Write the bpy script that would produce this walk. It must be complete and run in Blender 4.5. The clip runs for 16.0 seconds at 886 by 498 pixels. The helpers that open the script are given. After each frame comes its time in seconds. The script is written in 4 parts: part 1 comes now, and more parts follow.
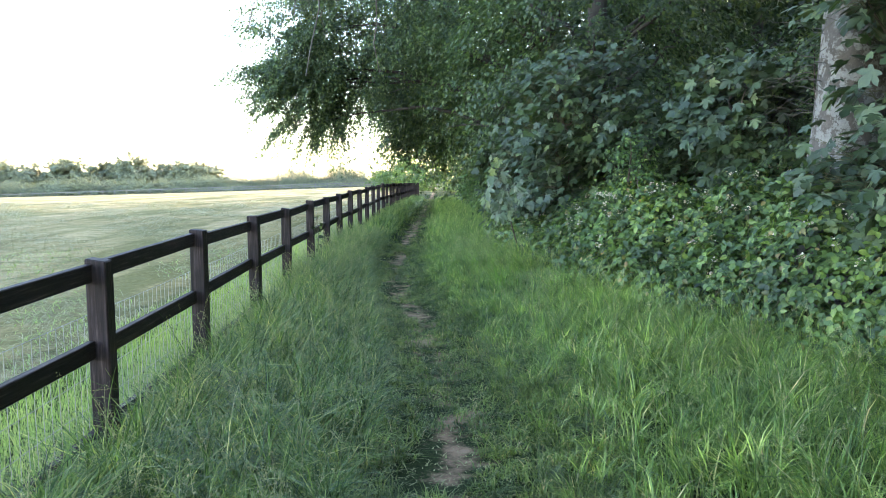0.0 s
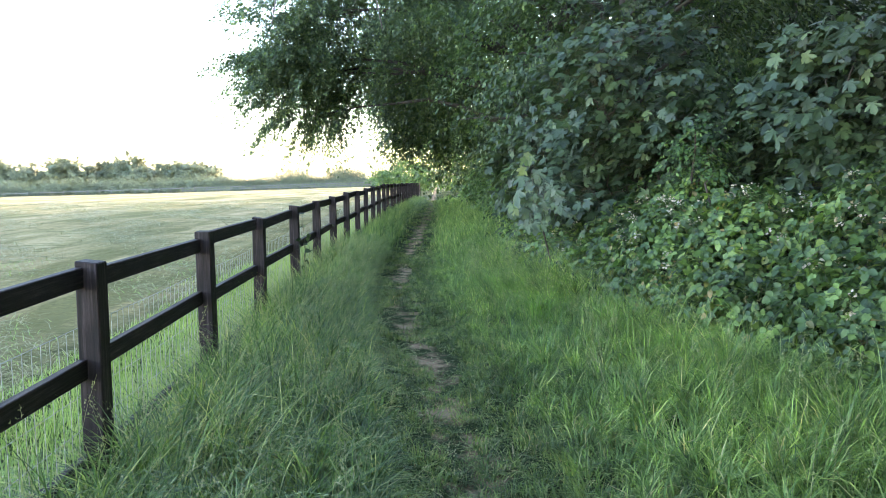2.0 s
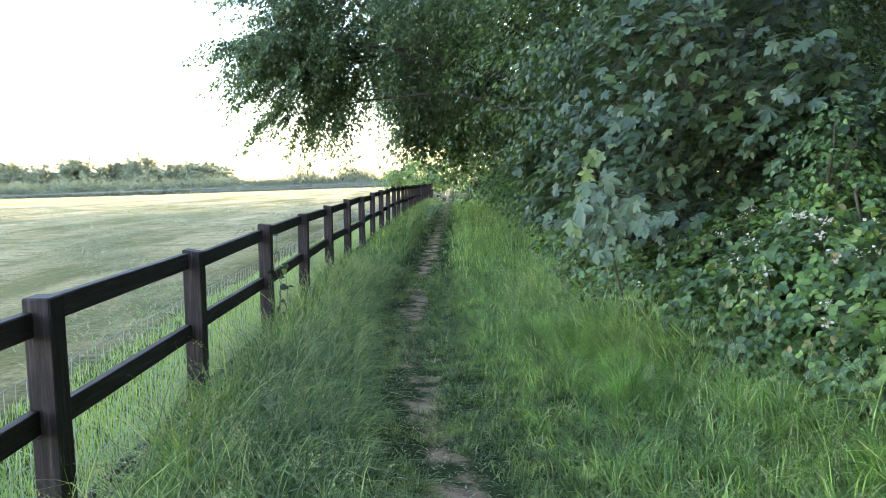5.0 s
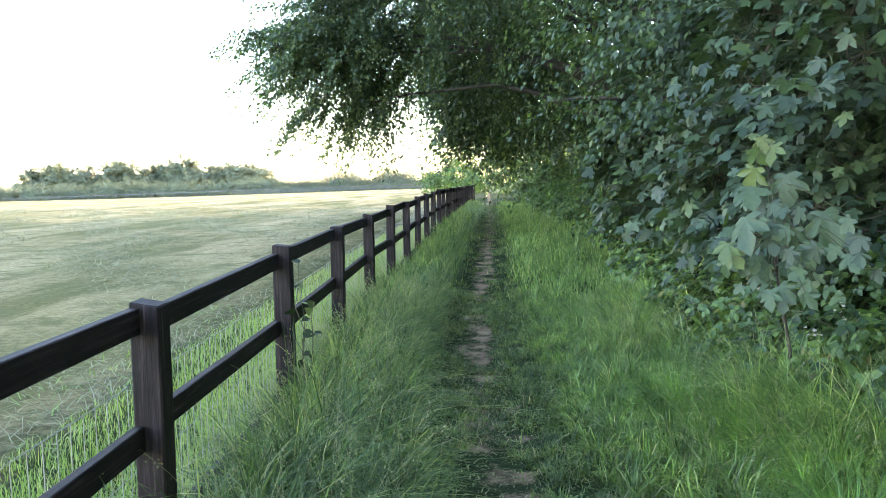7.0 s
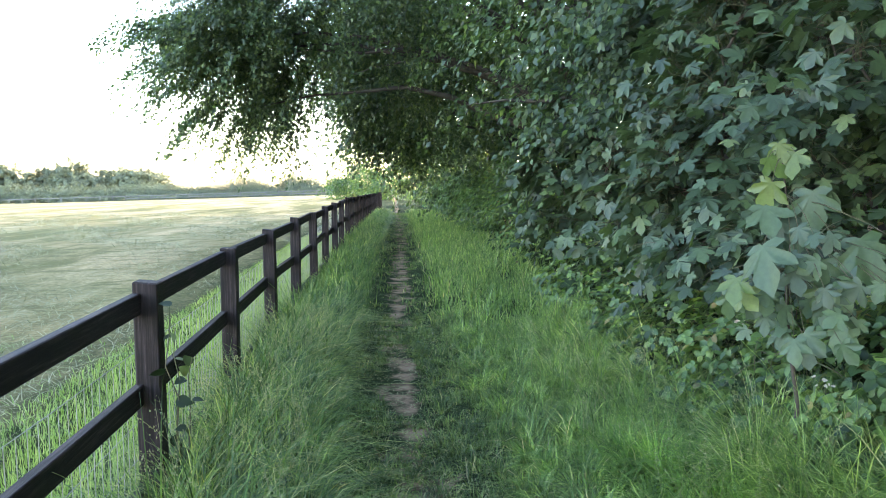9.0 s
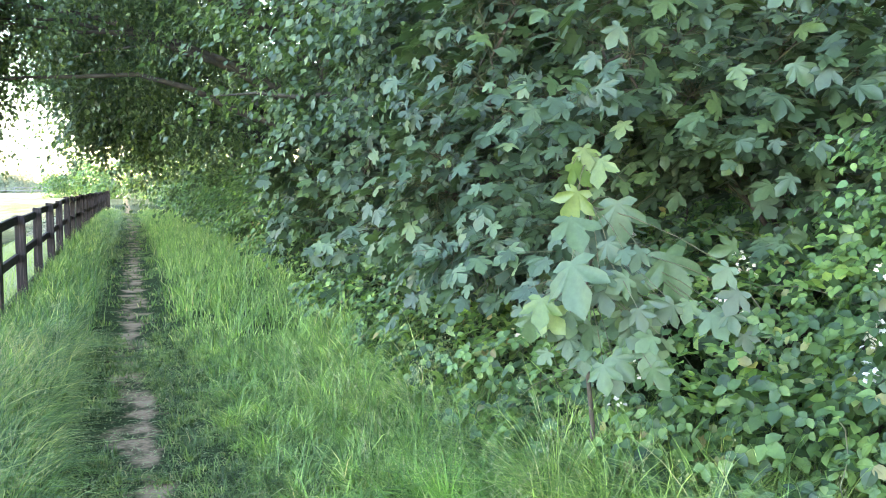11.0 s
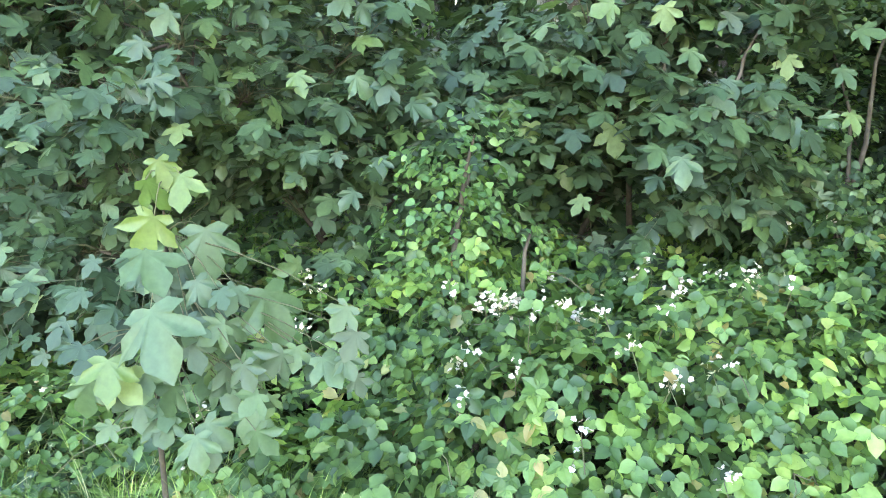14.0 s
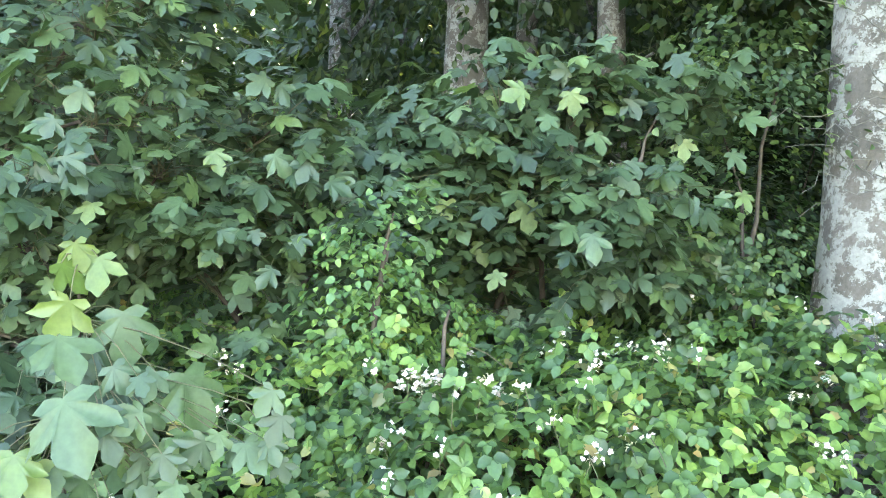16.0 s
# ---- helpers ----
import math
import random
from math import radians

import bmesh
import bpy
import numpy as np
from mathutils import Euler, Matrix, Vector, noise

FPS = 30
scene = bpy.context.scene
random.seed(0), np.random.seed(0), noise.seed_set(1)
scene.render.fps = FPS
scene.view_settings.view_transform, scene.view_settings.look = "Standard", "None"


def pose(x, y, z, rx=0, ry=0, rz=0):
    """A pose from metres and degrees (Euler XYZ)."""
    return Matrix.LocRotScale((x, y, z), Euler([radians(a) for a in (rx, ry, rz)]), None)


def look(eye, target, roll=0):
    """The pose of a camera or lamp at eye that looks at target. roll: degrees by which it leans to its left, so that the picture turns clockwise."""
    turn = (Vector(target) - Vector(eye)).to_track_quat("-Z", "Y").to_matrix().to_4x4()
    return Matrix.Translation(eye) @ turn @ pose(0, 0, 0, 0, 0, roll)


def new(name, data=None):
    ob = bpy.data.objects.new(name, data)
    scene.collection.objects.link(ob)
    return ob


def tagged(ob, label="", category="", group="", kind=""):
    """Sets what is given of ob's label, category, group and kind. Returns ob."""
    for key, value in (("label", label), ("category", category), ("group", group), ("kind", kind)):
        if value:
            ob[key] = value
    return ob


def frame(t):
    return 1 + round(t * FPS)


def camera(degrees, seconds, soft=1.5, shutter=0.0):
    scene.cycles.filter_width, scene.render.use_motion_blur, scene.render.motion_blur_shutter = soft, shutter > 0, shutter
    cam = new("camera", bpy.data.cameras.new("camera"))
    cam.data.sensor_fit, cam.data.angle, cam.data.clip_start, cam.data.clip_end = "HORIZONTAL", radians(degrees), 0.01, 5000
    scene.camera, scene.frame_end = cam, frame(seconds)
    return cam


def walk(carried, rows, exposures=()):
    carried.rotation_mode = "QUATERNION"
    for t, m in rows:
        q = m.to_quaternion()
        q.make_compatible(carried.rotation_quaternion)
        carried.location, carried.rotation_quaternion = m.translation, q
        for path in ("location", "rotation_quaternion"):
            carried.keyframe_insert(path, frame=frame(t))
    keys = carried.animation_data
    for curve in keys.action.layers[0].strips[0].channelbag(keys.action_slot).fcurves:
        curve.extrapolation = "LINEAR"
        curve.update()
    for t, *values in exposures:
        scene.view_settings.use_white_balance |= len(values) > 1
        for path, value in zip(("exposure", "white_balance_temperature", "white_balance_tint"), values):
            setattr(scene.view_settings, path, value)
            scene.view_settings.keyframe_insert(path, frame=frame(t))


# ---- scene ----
cam = camera(60.3, 16.0, 0.8)
PATH = [
    (0, (0.883, -0.441, 1.555), (0.922, 1.548, 1.349), -0.4),
    (0.5, (0.869, 0.119, 1.559), (0.909, 2.107, 1.351), -0.5),
    (1, (0.817, 0.652, 1.553), (0.857, 2.64, 1.344), -0.5),
    (1.5, (0.784, 1.214, 1.542), (0.824, 3.203, 1.332), -0.5),
    (2, (0.731, 1.722, 1.536), (0.771, 3.711, 1.33), -0.3),
    (2.5, (0.701, 2.202, 1.546), (0.741, 4.192, 1.343), -0.3),
    (3, (0.735, 2.571, 1.56), (0.774, 4.56, 1.355), -0.4),
    (5.3, (0.606, 4.544, 1.571), (0.6, 6.533, 1.364), -0.6),
    (5.5, (0.584, 4.725, 1.56), (0.563, 6.715, 1.355), -0.6),
    (6, (0.51, 5.231, 1.564), (0.444, 7.22, 1.359), -0.8),
    (6.5, (0.425, 5.738, 1.555), (0.34, 7.725, 1.35), -0.6),
    (7, (0.337, 6.158, 1.559), (0.248, 8.146, 1.357), -0.6),
    (7.5, (0.303, 6.465, 1.576), (0.212, 8.453, 1.377), -0.6),
    (8, (0.286, 6.749, 1.589), (0.239, 8.739, 1.392), -0.3),
    (8.2, (0.252, 6.839, 1.569), (0.248, 8.83, 1.38), -0.2),
    (10.3, (0.189, 7.768, 1.606), (0.655, 9.703, 1.412), 0.2),
    (10.5, (0.201, 7.803, 1.602), (0.737, 9.721, 1.411), 0.4),
    (11, (0.213, 7.867, 1.597), (1.01, 9.692, 1.414), 0.8),
    (11.5, (0.235, 7.862, 1.627), (1.282, 9.556, 1.441), 1.1),
    (12, (0.263, 7.915, 1.621), (1.521, 9.459, 1.438), 1.4),
    (12.5, (0.306, 8.052, 1.609), (1.718, 9.457, 1.424), 1.7),
    (13, (0.368, 8.217, 1.634), (1.882, 9.511, 1.456), 1.7),
    (13.5, (0.383, 8.324, 1.659), (1.989, 9.504, 1.494), 1.7),
    (14, (0.346, 8.458, 1.662), (2.068, 9.464, 1.507), 2.0),
    (14.5, (0.328, 8.49, 1.671), (2.118, 9.369, 1.524), 1.9),
    (15, (0.317, 8.502, 1.675), (2.14, 9.318, 1.563), 1.8),
    (15.5, (0.304, 8.505, 1.686), (2.137, 9.303, 1.634), 1.7),
    (16, (0.293, 8.482, 1.687), (2.123, 9.288, 1.727), 1.6),
]
EXPOSURES = [(0.0, 3.5, 6400, 19), (8.0, 3.5, 6400, 19), (10.5, 4.15, 6450, 18), (11.5, 4.65, 6700, 14), (12.5, 4.7, 6850, 12), (15.0, 4.78, 6950, 12), (16.0, 4.82, 6950, 13)]
walk(cam, [(t, look(eye, target, roll)) for t, eye, target, roll in PATH], EXPOSURES)

# ---- world and sun ----
SUN_AZ, SUN_EL = 47.0, 13.5
world = bpy.data.worlds.new("sky")
scene.world = world
world.use_nodes = True
wn = world.node_tree.nodes
sky = wn.new("ShaderNodeTexSky")
sky.sky_type = "NISHITA"
sky.sun_disc = False
sky.sun_elevation, sky.sun_rotation = radians(SUN_EL), radians(SUN_AZ)
sky.dust_density = 0.6
sky.ozone_density = 1.0
wn["Background"].inputs["Strength"].default_value = 0.14
world.node_tree.links.new(sky.outputs[0], wn["Background"].inputs["Color"])
sun_data = bpy.data.lights.new("sun", "SUN")
sun_data.energy, sun_data.angle, sun_data.color = 2.0, radians(0.6), (1.0, 0.86, 0.66)
sun = new("sun", sun_data)
sun_dir = Vector((math.sin(radians(SUN_AZ)) * math.cos(radians(SUN_EL)), math.cos(radians(SUN_AZ)) * math.cos(radians(SUN_EL)), math.sin(radians(SUN_EL))))
sun.matrix_world = look(tuple(sun_dir * 60), (0, 0, 0))

rng = np.random.default_rng(7)


# ---- materials ----
def mat(name):
    m = bpy.data.materials.new(name)
    m.use_nodes = True
    return m, m.node_tree.nodes, m.node_tree.links, m.node_tree.nodes["Principled BSDF"]


def ramp(nodes, links, source, stops):
    r = nodes.new("ShaderNodeValToRGB")
    while len(r.color_ramp.elements) < len(stops):
        r.color_ramp.elements.new(0.5)
    for e, (p, c) in zip(r.color_ramp.elements, stops):
        e.position, e.color = p, (*c, 1)
    links.new(source, r.inputs[0])
    return r.outputs[0]


def noise_tex(nodes, links, scale, detail=4, coord=None, rough=0.6):
    n = nodes.new("ShaderNodeTexNoise")
    n.inputs["Scale"].default_value, n.inputs["Detail"].default_value = scale, detail
    n.inputs["Roughness"].default_value = rough
    if coord is not None:
        links.new(coord, n.inputs["Vector"])
    return n.outputs["Fac"]


def world_coord(nodes):
    return nodes.new("ShaderNodeNewGeometry").outputs["Position"]


def mix_rgb(nodes, links, fac, a, b, kind="MIX"):
    m = nodes.new("ShaderNodeMix")
    m.data_type, m.blend_type = "RGBA", kind
    for sock, v in ((0, fac), (6, a), (7, b)):
        if hasattr(v, "is_output"):
            links.new(v, m.inputs[sock])
        else:
            m.inputs[sock].default_value = v if sock == 0 else (*v, 1)
    return m.outputs[2]


def math_node(nodes, links, op, a, b):
    m = nodes.new("ShaderNodeMath")
    m.operation = op
    for k, v in enumerate((a, b)):
        if hasattr(v, "is_output"):
            links.new(v, m.inputs[k])
        else:
            m.inputs[k].default_value = v
    return m.outputs[0]


def leaf_mat(name, stops, rough=0.45, glow=0.35, spec=0.5, grain=40.0, clump_shade=None):
    """Leaf: colour varies from leaf to leaf and within one; light passes through it."""
    m, n, l, p = mat(name)
    geo = n.new("ShaderNodeNewGeometry")
    info = n.new("ShaderNodeObjectInfo")
    r = math_node(n, l, "FRACT", math_node(n, l, "ADD", geo.outputs["Random Per Island"], info.outputs["Random"]), 0.0)
    col = ramp(n, l, r, stops)
    patch = noise_tex(n, l, 0.9, 3, geo.outputs["Position"])
    fine = noise_tex(n, l, grain, 2, geo.outputs["Position"])
    col = mix_rgb(n, l, 1.0, col, ramp(n, l, patch, [(0.3, (0.72, 0.78, 0.8)), (0.7, (1.2, 1.15, 1.0))]), "MULTIPLY")
    col = mix_rgb(n, l, 1.0, col, ramp(n, l, fine, [(0.3, (0.85, 0.85, 0.85)), (0.7, (1.1, 1.1, 1.1))]), "MULTIPLY")
    # tone by clump, with the dark between tufts put into the colour as shade
    if clump_shade:
        c2 = noise_tex(n, l, clump_shade, 3, geo.outputs["Position"])
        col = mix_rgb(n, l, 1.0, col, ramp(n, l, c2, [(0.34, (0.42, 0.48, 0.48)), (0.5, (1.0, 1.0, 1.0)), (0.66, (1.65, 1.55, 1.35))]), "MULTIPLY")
    l.new(col, p.inputs["Base Color"])
    p.inputs["Roughness"].default_value = rough
    p.inputs["Specular IOR Level"].default_value = spec
    tr = n.new("ShaderNodeBsdfTranslucent")
    l.new(mix_rgb(n, l, 1.0, col, (1.5, 1.6, 0.7), "MULTIPLY"), tr.inputs["Color"])
    mx = n.new("ShaderNodeMixShader")
    mx.inputs[0].default_value = glow
    l.new(p.outputs[0], mx.inputs[1])
    l.new(tr.outputs[0], mx.inputs[2])
    l.new(mx.outputs[0], n["Material Output"].inputs["Surface"])
    return m


SYCAMORE = leaf_mat("sycamore_leaf", [(0.0, (0.036, 0.059, 0.032)), (0.6, (0.060, 0.096, 0.048)), (0.93, (0.080, 0.122, 0.053)), (1.0, (0.110, 0.158, 0.057))], 0.46, 0.2, 0.5)
YOUNG = leaf_mat("young_leaf", [(0.0, (0.085, 0.13, 0.032)), (1.0, (0.135, 0.17, 0.05))], 0.4, 0.25)
PALE = leaf_mat("leaf_underside", [(0.0, (0.14, 0.19, 0.09)), (1.0, (0.22, 0.27, 0.14))], 0.6, 0.25)
BRAMBLE = leaf_mat("bramble_leaf", [(0.0, (0.038, 0.071, 0.028)), (0.4, (0.078, 0.138, 0.043)), (0.75, (0.130, 0.204, 0.056)), (0.95, (0.200, 0.270, 0.081)), (1.0, (0.260, 0.184, 0.085))], 0.45, 0.3, 0.5, clump_shade=2.2)
BEECH = leaf_mat("beech_leaf", [(0.0, (0.043, 0.074, 0.039)), (0.7, (0.077, 0.120, 0.057)), (1.0, (0.156, 0.210, 0.086))], 0.42, 0.42, 0.6)
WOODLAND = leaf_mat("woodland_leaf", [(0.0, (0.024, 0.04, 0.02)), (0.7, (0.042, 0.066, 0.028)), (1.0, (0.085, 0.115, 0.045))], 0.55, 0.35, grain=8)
# distance haze is put into this colour: paler and greyer than near leaves
HAZY_LEAF = leaf_mat("hazy_far_leaf", [(0.0, (0.161, 0.189, 0.147)), (0.7, (0.231, 0.257, 0.182)), (1.0, (0.350, 0.358, 0.203))], 0.8, 0.08, 0.3, grain=2)
HAWTHORN = leaf_mat("hawthorn_leaf", [(0.0, (0.06, 0.12, 0.045)), (0.6, (0.105, 0.185, 0.06)), (1.0, (0.18, 0.26, 0.08))], 0.42, 0.3)
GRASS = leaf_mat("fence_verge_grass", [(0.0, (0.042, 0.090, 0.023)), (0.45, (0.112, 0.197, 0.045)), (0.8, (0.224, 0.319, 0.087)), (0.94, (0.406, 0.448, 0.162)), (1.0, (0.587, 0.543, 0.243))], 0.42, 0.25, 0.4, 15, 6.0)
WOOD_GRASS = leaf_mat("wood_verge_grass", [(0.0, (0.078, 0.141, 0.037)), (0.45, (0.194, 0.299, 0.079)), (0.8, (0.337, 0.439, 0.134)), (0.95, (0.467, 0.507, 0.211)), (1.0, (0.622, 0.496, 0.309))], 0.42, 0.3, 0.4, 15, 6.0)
MEADOW = leaf_mat("meadow_grass", [(0.0, (0.195, 0.305, 0.066)), (0.6, (0.325, 0.451, 0.110)), (1.0, (0.494, 0.525, 0.198))], 0.5, 0.25, 0.5, 15)
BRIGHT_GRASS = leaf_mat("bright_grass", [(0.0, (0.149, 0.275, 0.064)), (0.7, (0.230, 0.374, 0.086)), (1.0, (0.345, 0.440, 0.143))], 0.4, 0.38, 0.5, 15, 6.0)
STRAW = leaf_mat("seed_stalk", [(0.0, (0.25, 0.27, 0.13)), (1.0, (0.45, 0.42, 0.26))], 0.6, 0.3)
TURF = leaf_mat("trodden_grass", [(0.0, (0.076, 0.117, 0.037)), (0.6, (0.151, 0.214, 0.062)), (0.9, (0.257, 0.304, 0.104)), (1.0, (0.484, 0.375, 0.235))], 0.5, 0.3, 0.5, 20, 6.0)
HAY = leaf_mat("cut_hay", [(0.0, (0.22, 0.22, 0.12)), (0.5, (0.36, 0.33, 0.21)), (1.0, (0.5, 0.44, 0.32))], 0.7, 0.25, grain=6)
PETAL = leaf_mat("petal", [(0.0, (0.56, 0.42, 0.42)), (1.0, (0.68, 0.6, 0.56))], 0.6, 0.25)


def wood_mat():
    m, n, l, p = mat("stained_timber")
    tc = n.new("ShaderNodeTexCoord")
    info = n.new("ShaderNodeObjectInfo")
    mp = n.new("ShaderNodeMapping")
    mp.inputs["Scale"].default_value = (26, 26, 1.2)
    shift = n.new("ShaderNodeVectorMath")
    shift.operation = "ADD"
    l.new(tc.outputs["Object"], shift.inputs[0])
    l.new(info.outputs["Location"], shift.inputs[1])
    l.new(shift.outputs[0], mp.inputs["Vector"])
    grain = noise_tex(n, l, 2.2, 5, mp.outputs[0], 0.7)
    wear = noise_tex(n, l, 5.0, 4, world_coord(n))
    col = ramp(n, l, grain, [(0.3, (0.008, 0.006, 0.006)), (0.5, (0.022, 0.014, 0.014)), (0.62, (0.05, 0.035, 0.036)), (0.78, (0.15, 0.11, 0.11))])
    col = mix_rgb(n, l, 1.0, col, ramp(n, l, wear, [(0.3, (0.7, 0.7, 0.72)), (0.75, (1.35, 1.25, 1.2))]), "MULTIPLY")
    l.new(col, p.inputs["Base Color"])
    p.inputs["Roughness"].default_value = 0.68
    p.inputs["Specular IOR Level"].default_value = 0.3
    b = n.new("ShaderNodeBump")
    b.inputs["Strength"].default_value, b.inputs["Distance"].default_value = 0.7, 0.006
    l.new(grain, b.inputs["Height"])
    l.new(b.outputs[0], p.inputs["Normal"])
    return m


def rail_mat():
    """Rails: the grain runs along the rail (its local y)."""
    m = wood_mat()
    m.name = "rail_timber"
    for node in m.node_tree.nodes:
        if node.bl_idname == "ShaderNodeMapping":
            node.inputs["Scale"].default_value = (26, 1.2, 26)
    return m


def bark_mat(name, stops, lichen, scale=4.0):
    m, n, l, p = mat(name)
    pos = world_coord(n)
    mp = n.new("ShaderNodeMapping")
    mp.inputs["Scale"].default_value = (1, 1, 0.45)
    l.new(pos, mp.inputs["Vector"])
    a = noise_tex(n, l, scale, 6, mp.outputs[0], 0.65)
    f = noise_tex(n, l, 45, 4, pos)
    c = noise_tex(n, l, 7.0, 7, pos, 0.75)
    col = ramp(n, l, a, stops)
    if lichen:
        col = mix_rgb(n, l, ramp(n, l, c, [(0.49, (0, 0, 0)), (0.53, (1, 1, 1))]), col, lichen)
    col = mix_rgb(n, l, 1.0, col, ramp(n, l, f, [(0.3, (0.75, 0.75, 0.75)), (0.7, (1.1, 1.1, 1.1))]), "MULTIPLY")
    l.new(col, p.inputs["Base Color"])
    p.inputs["Roughness"].default_value = 0.85
    b = n.new("ShaderNodeBump")
    b.inputs["Strength"].default_value, b.inputs["Distance"].default_value = 0.6, 0.02
    l.new(c, b.inputs["Height"])
    l.new(b.outputs[0], p.inputs["Normal"])
    return m


POST_WOOD, RAIL_WOOD = wood_mat(), rail_mat()
PALE_BARK = bark_mat("lichened_bark", [(0.3, (0.06, 0.05, 0.04)), (0.6, (0.12, 0.1, 0.085)), (0.8, (0.19, 0.16, 0.14))], (0.25, 0.235, 0.215))
BARK = bark_mat("dark_bark", [(0.3, (0.035, 0.028, 0.022)), (0.7, (0.09, 0.075, 0.06))], None)
TWIG = bark_mat("twig_bark", [(0.3, (0.05, 0.035, 0.025)), (0.7, (0.11, 0.08, 0.06))], None, 20)
CANE = bark_mat("green_cane", [(0.3, (0.09, 0.12, 0.05)), (0.7, (0.16, 0.12, 0.07))], None, 20)
DEAD_TWIG = bark_mat("bare_twig", [(0.3, (0.1, 0.085, 0.07)), (0.7, (0.18, 0.16, 0.135))], None, 20)
GREY_RAIL = bark_mat("weathered_rail", [(0.3, (0.17, 0.16, 0.15)), (0.7, (0.28, 0.27, 0.25))], None, 6)


def wire_mat():
    m, n, l, p = mat("galvanised_wire")
    col = ramp(n, l, noise_tex(n, l, 60, 3, world_coord(n)), [(0.3, (0.3, 0.27, 0.2)), (0.7, (0.55, 0.52, 0.45))])
    l.new(col, p.inputs["Base Color"])
    p.inputs["Metallic"].default_value, p.inputs["Roughness"].default_value = 0.6, 0.5
    return m


WIRE = wire_mat()


# ---- the lie of the land ----
PATH_Y, PATH_X = [-10, 0, 5, 8, 10.7, 13, 18, 32, 85, 200], [1.0, 1.0, 1.05, 0.72, 0.4, 0.33, 0.45, 0.8, 1.6, 3]
EDGE_Y, EDGE_X = [-10, 3, 5.5, 6.8, 8.4, 9.8, 11, 13, 16, 24, 50, 90], [5.2, 4.8, 4.1, 3.55, 3.0, 2.5, 2.15, 2.2, 2.35, 2.6, 3.2, 4.2]


def path_x(y):
    return np.interp(y, PATH_Y, PATH_X)


def edge_x(y):
    return np.interp(y, EDGE_Y, EDGE_X)


def fence_x(y):
    return -0.825 + np.maximum(0, np.asarray(y) - 14) * 0.0205


def ripple(x, y):
    return 0.5 * (np.sin(1.7 * x + 0.6 * y) * np.sin(1.3 * y - 0.4 * x) + np.sin(3.9 * x - 1.1) * np.sin(3.1 * y + 0.7))


def ground_z(x, y):
    x, y = np.asarray(x, float), np.asarray(y, float)
    far = -0.0155 * np.maximum(0, y - 25)
    far = far + 0.0015 * np.maximum(0, y - 150)
    far = far - 0.026 * np.maximum(0, -x - 15) * np.clip((y - 25) / 165, 0, 1)
    near = np.clip(1 - np.hypot(x, y - 8) / 60, 0, 1)
    trough = -0.05 * np.exp(-((x - path_x(y)) / 0.35) ** 2)
    bank = 0.06 * np.exp(-((x - fence_x(y) - 0.25) / 0.4) ** 2)
    rise = 0.25 * np.clip((x - edge_x(y) - 1) / 6, 0, 1)
    return far + near * (0.025 * ripple(x, y) + trough + bank) + rise


def grid_lines(lo, hi, knots):
    out = [lo]
    while out[-1] < hi:
        d = max(0.0, min(abs(out[-1] - k) for k in knots))
        out.append(out[-1] + max(0.2, 0.07 * d))
    return np.array(out)


def mesh_ob(name, verts, faces, material, parent=None, smooth=False):
    """faces: an (n, k) index array, or a list of such arrays."""
    groups = faces if isinstance(faces, list) else [faces]
    groups = [np.asarray(g, np.int32) for g in groups if len(g)]
    verts = np.asarray(verts, np.float32)
    me = bpy.data.meshes.new(name)
    me.vertices.add(len(verts))
    me.vertices.foreach_set("co", verts.ravel())
    loops = np.concatenate([g.ravel() for g in groups])
    sizes = np.concatenate([np.full(len(g), g.shape[1], np.int32) for g in groups])
    me.loops.add(len(loops))
    me.loops.foreach_set("vertex_index", loops)
    me.polygons.add(len(sizes))
    me.polygons.foreach_set("loop_start", np.concatenate([[0], np.cumsum(sizes)[:-1]]).astype(np.int32))
    if smooth:
        me.polygons.foreach_set("use_smooth", np.ones(len(sizes), bool))
    me.update(calc_edges=True)
    me.materials.append(material)
    ob = new(name, me)
    if parent is not None:
        ob.parent = parent
    return ob


def part(name, bm, material, parent, label=""):
    me = bpy.data.meshes.new(name)
    bm.to_mesh(me)
    bm.free()
    me.materials.append(material)
    ob = new(name, me)
    ob.parent = parent
    return tagged(ob, label)


def empty(name, place, label, category, group="", kind=""):
    ob = new(name)
    ob.location = place
    ob.empty_display_size = 0.2
    return tagged(ob, label, category, group, kind)


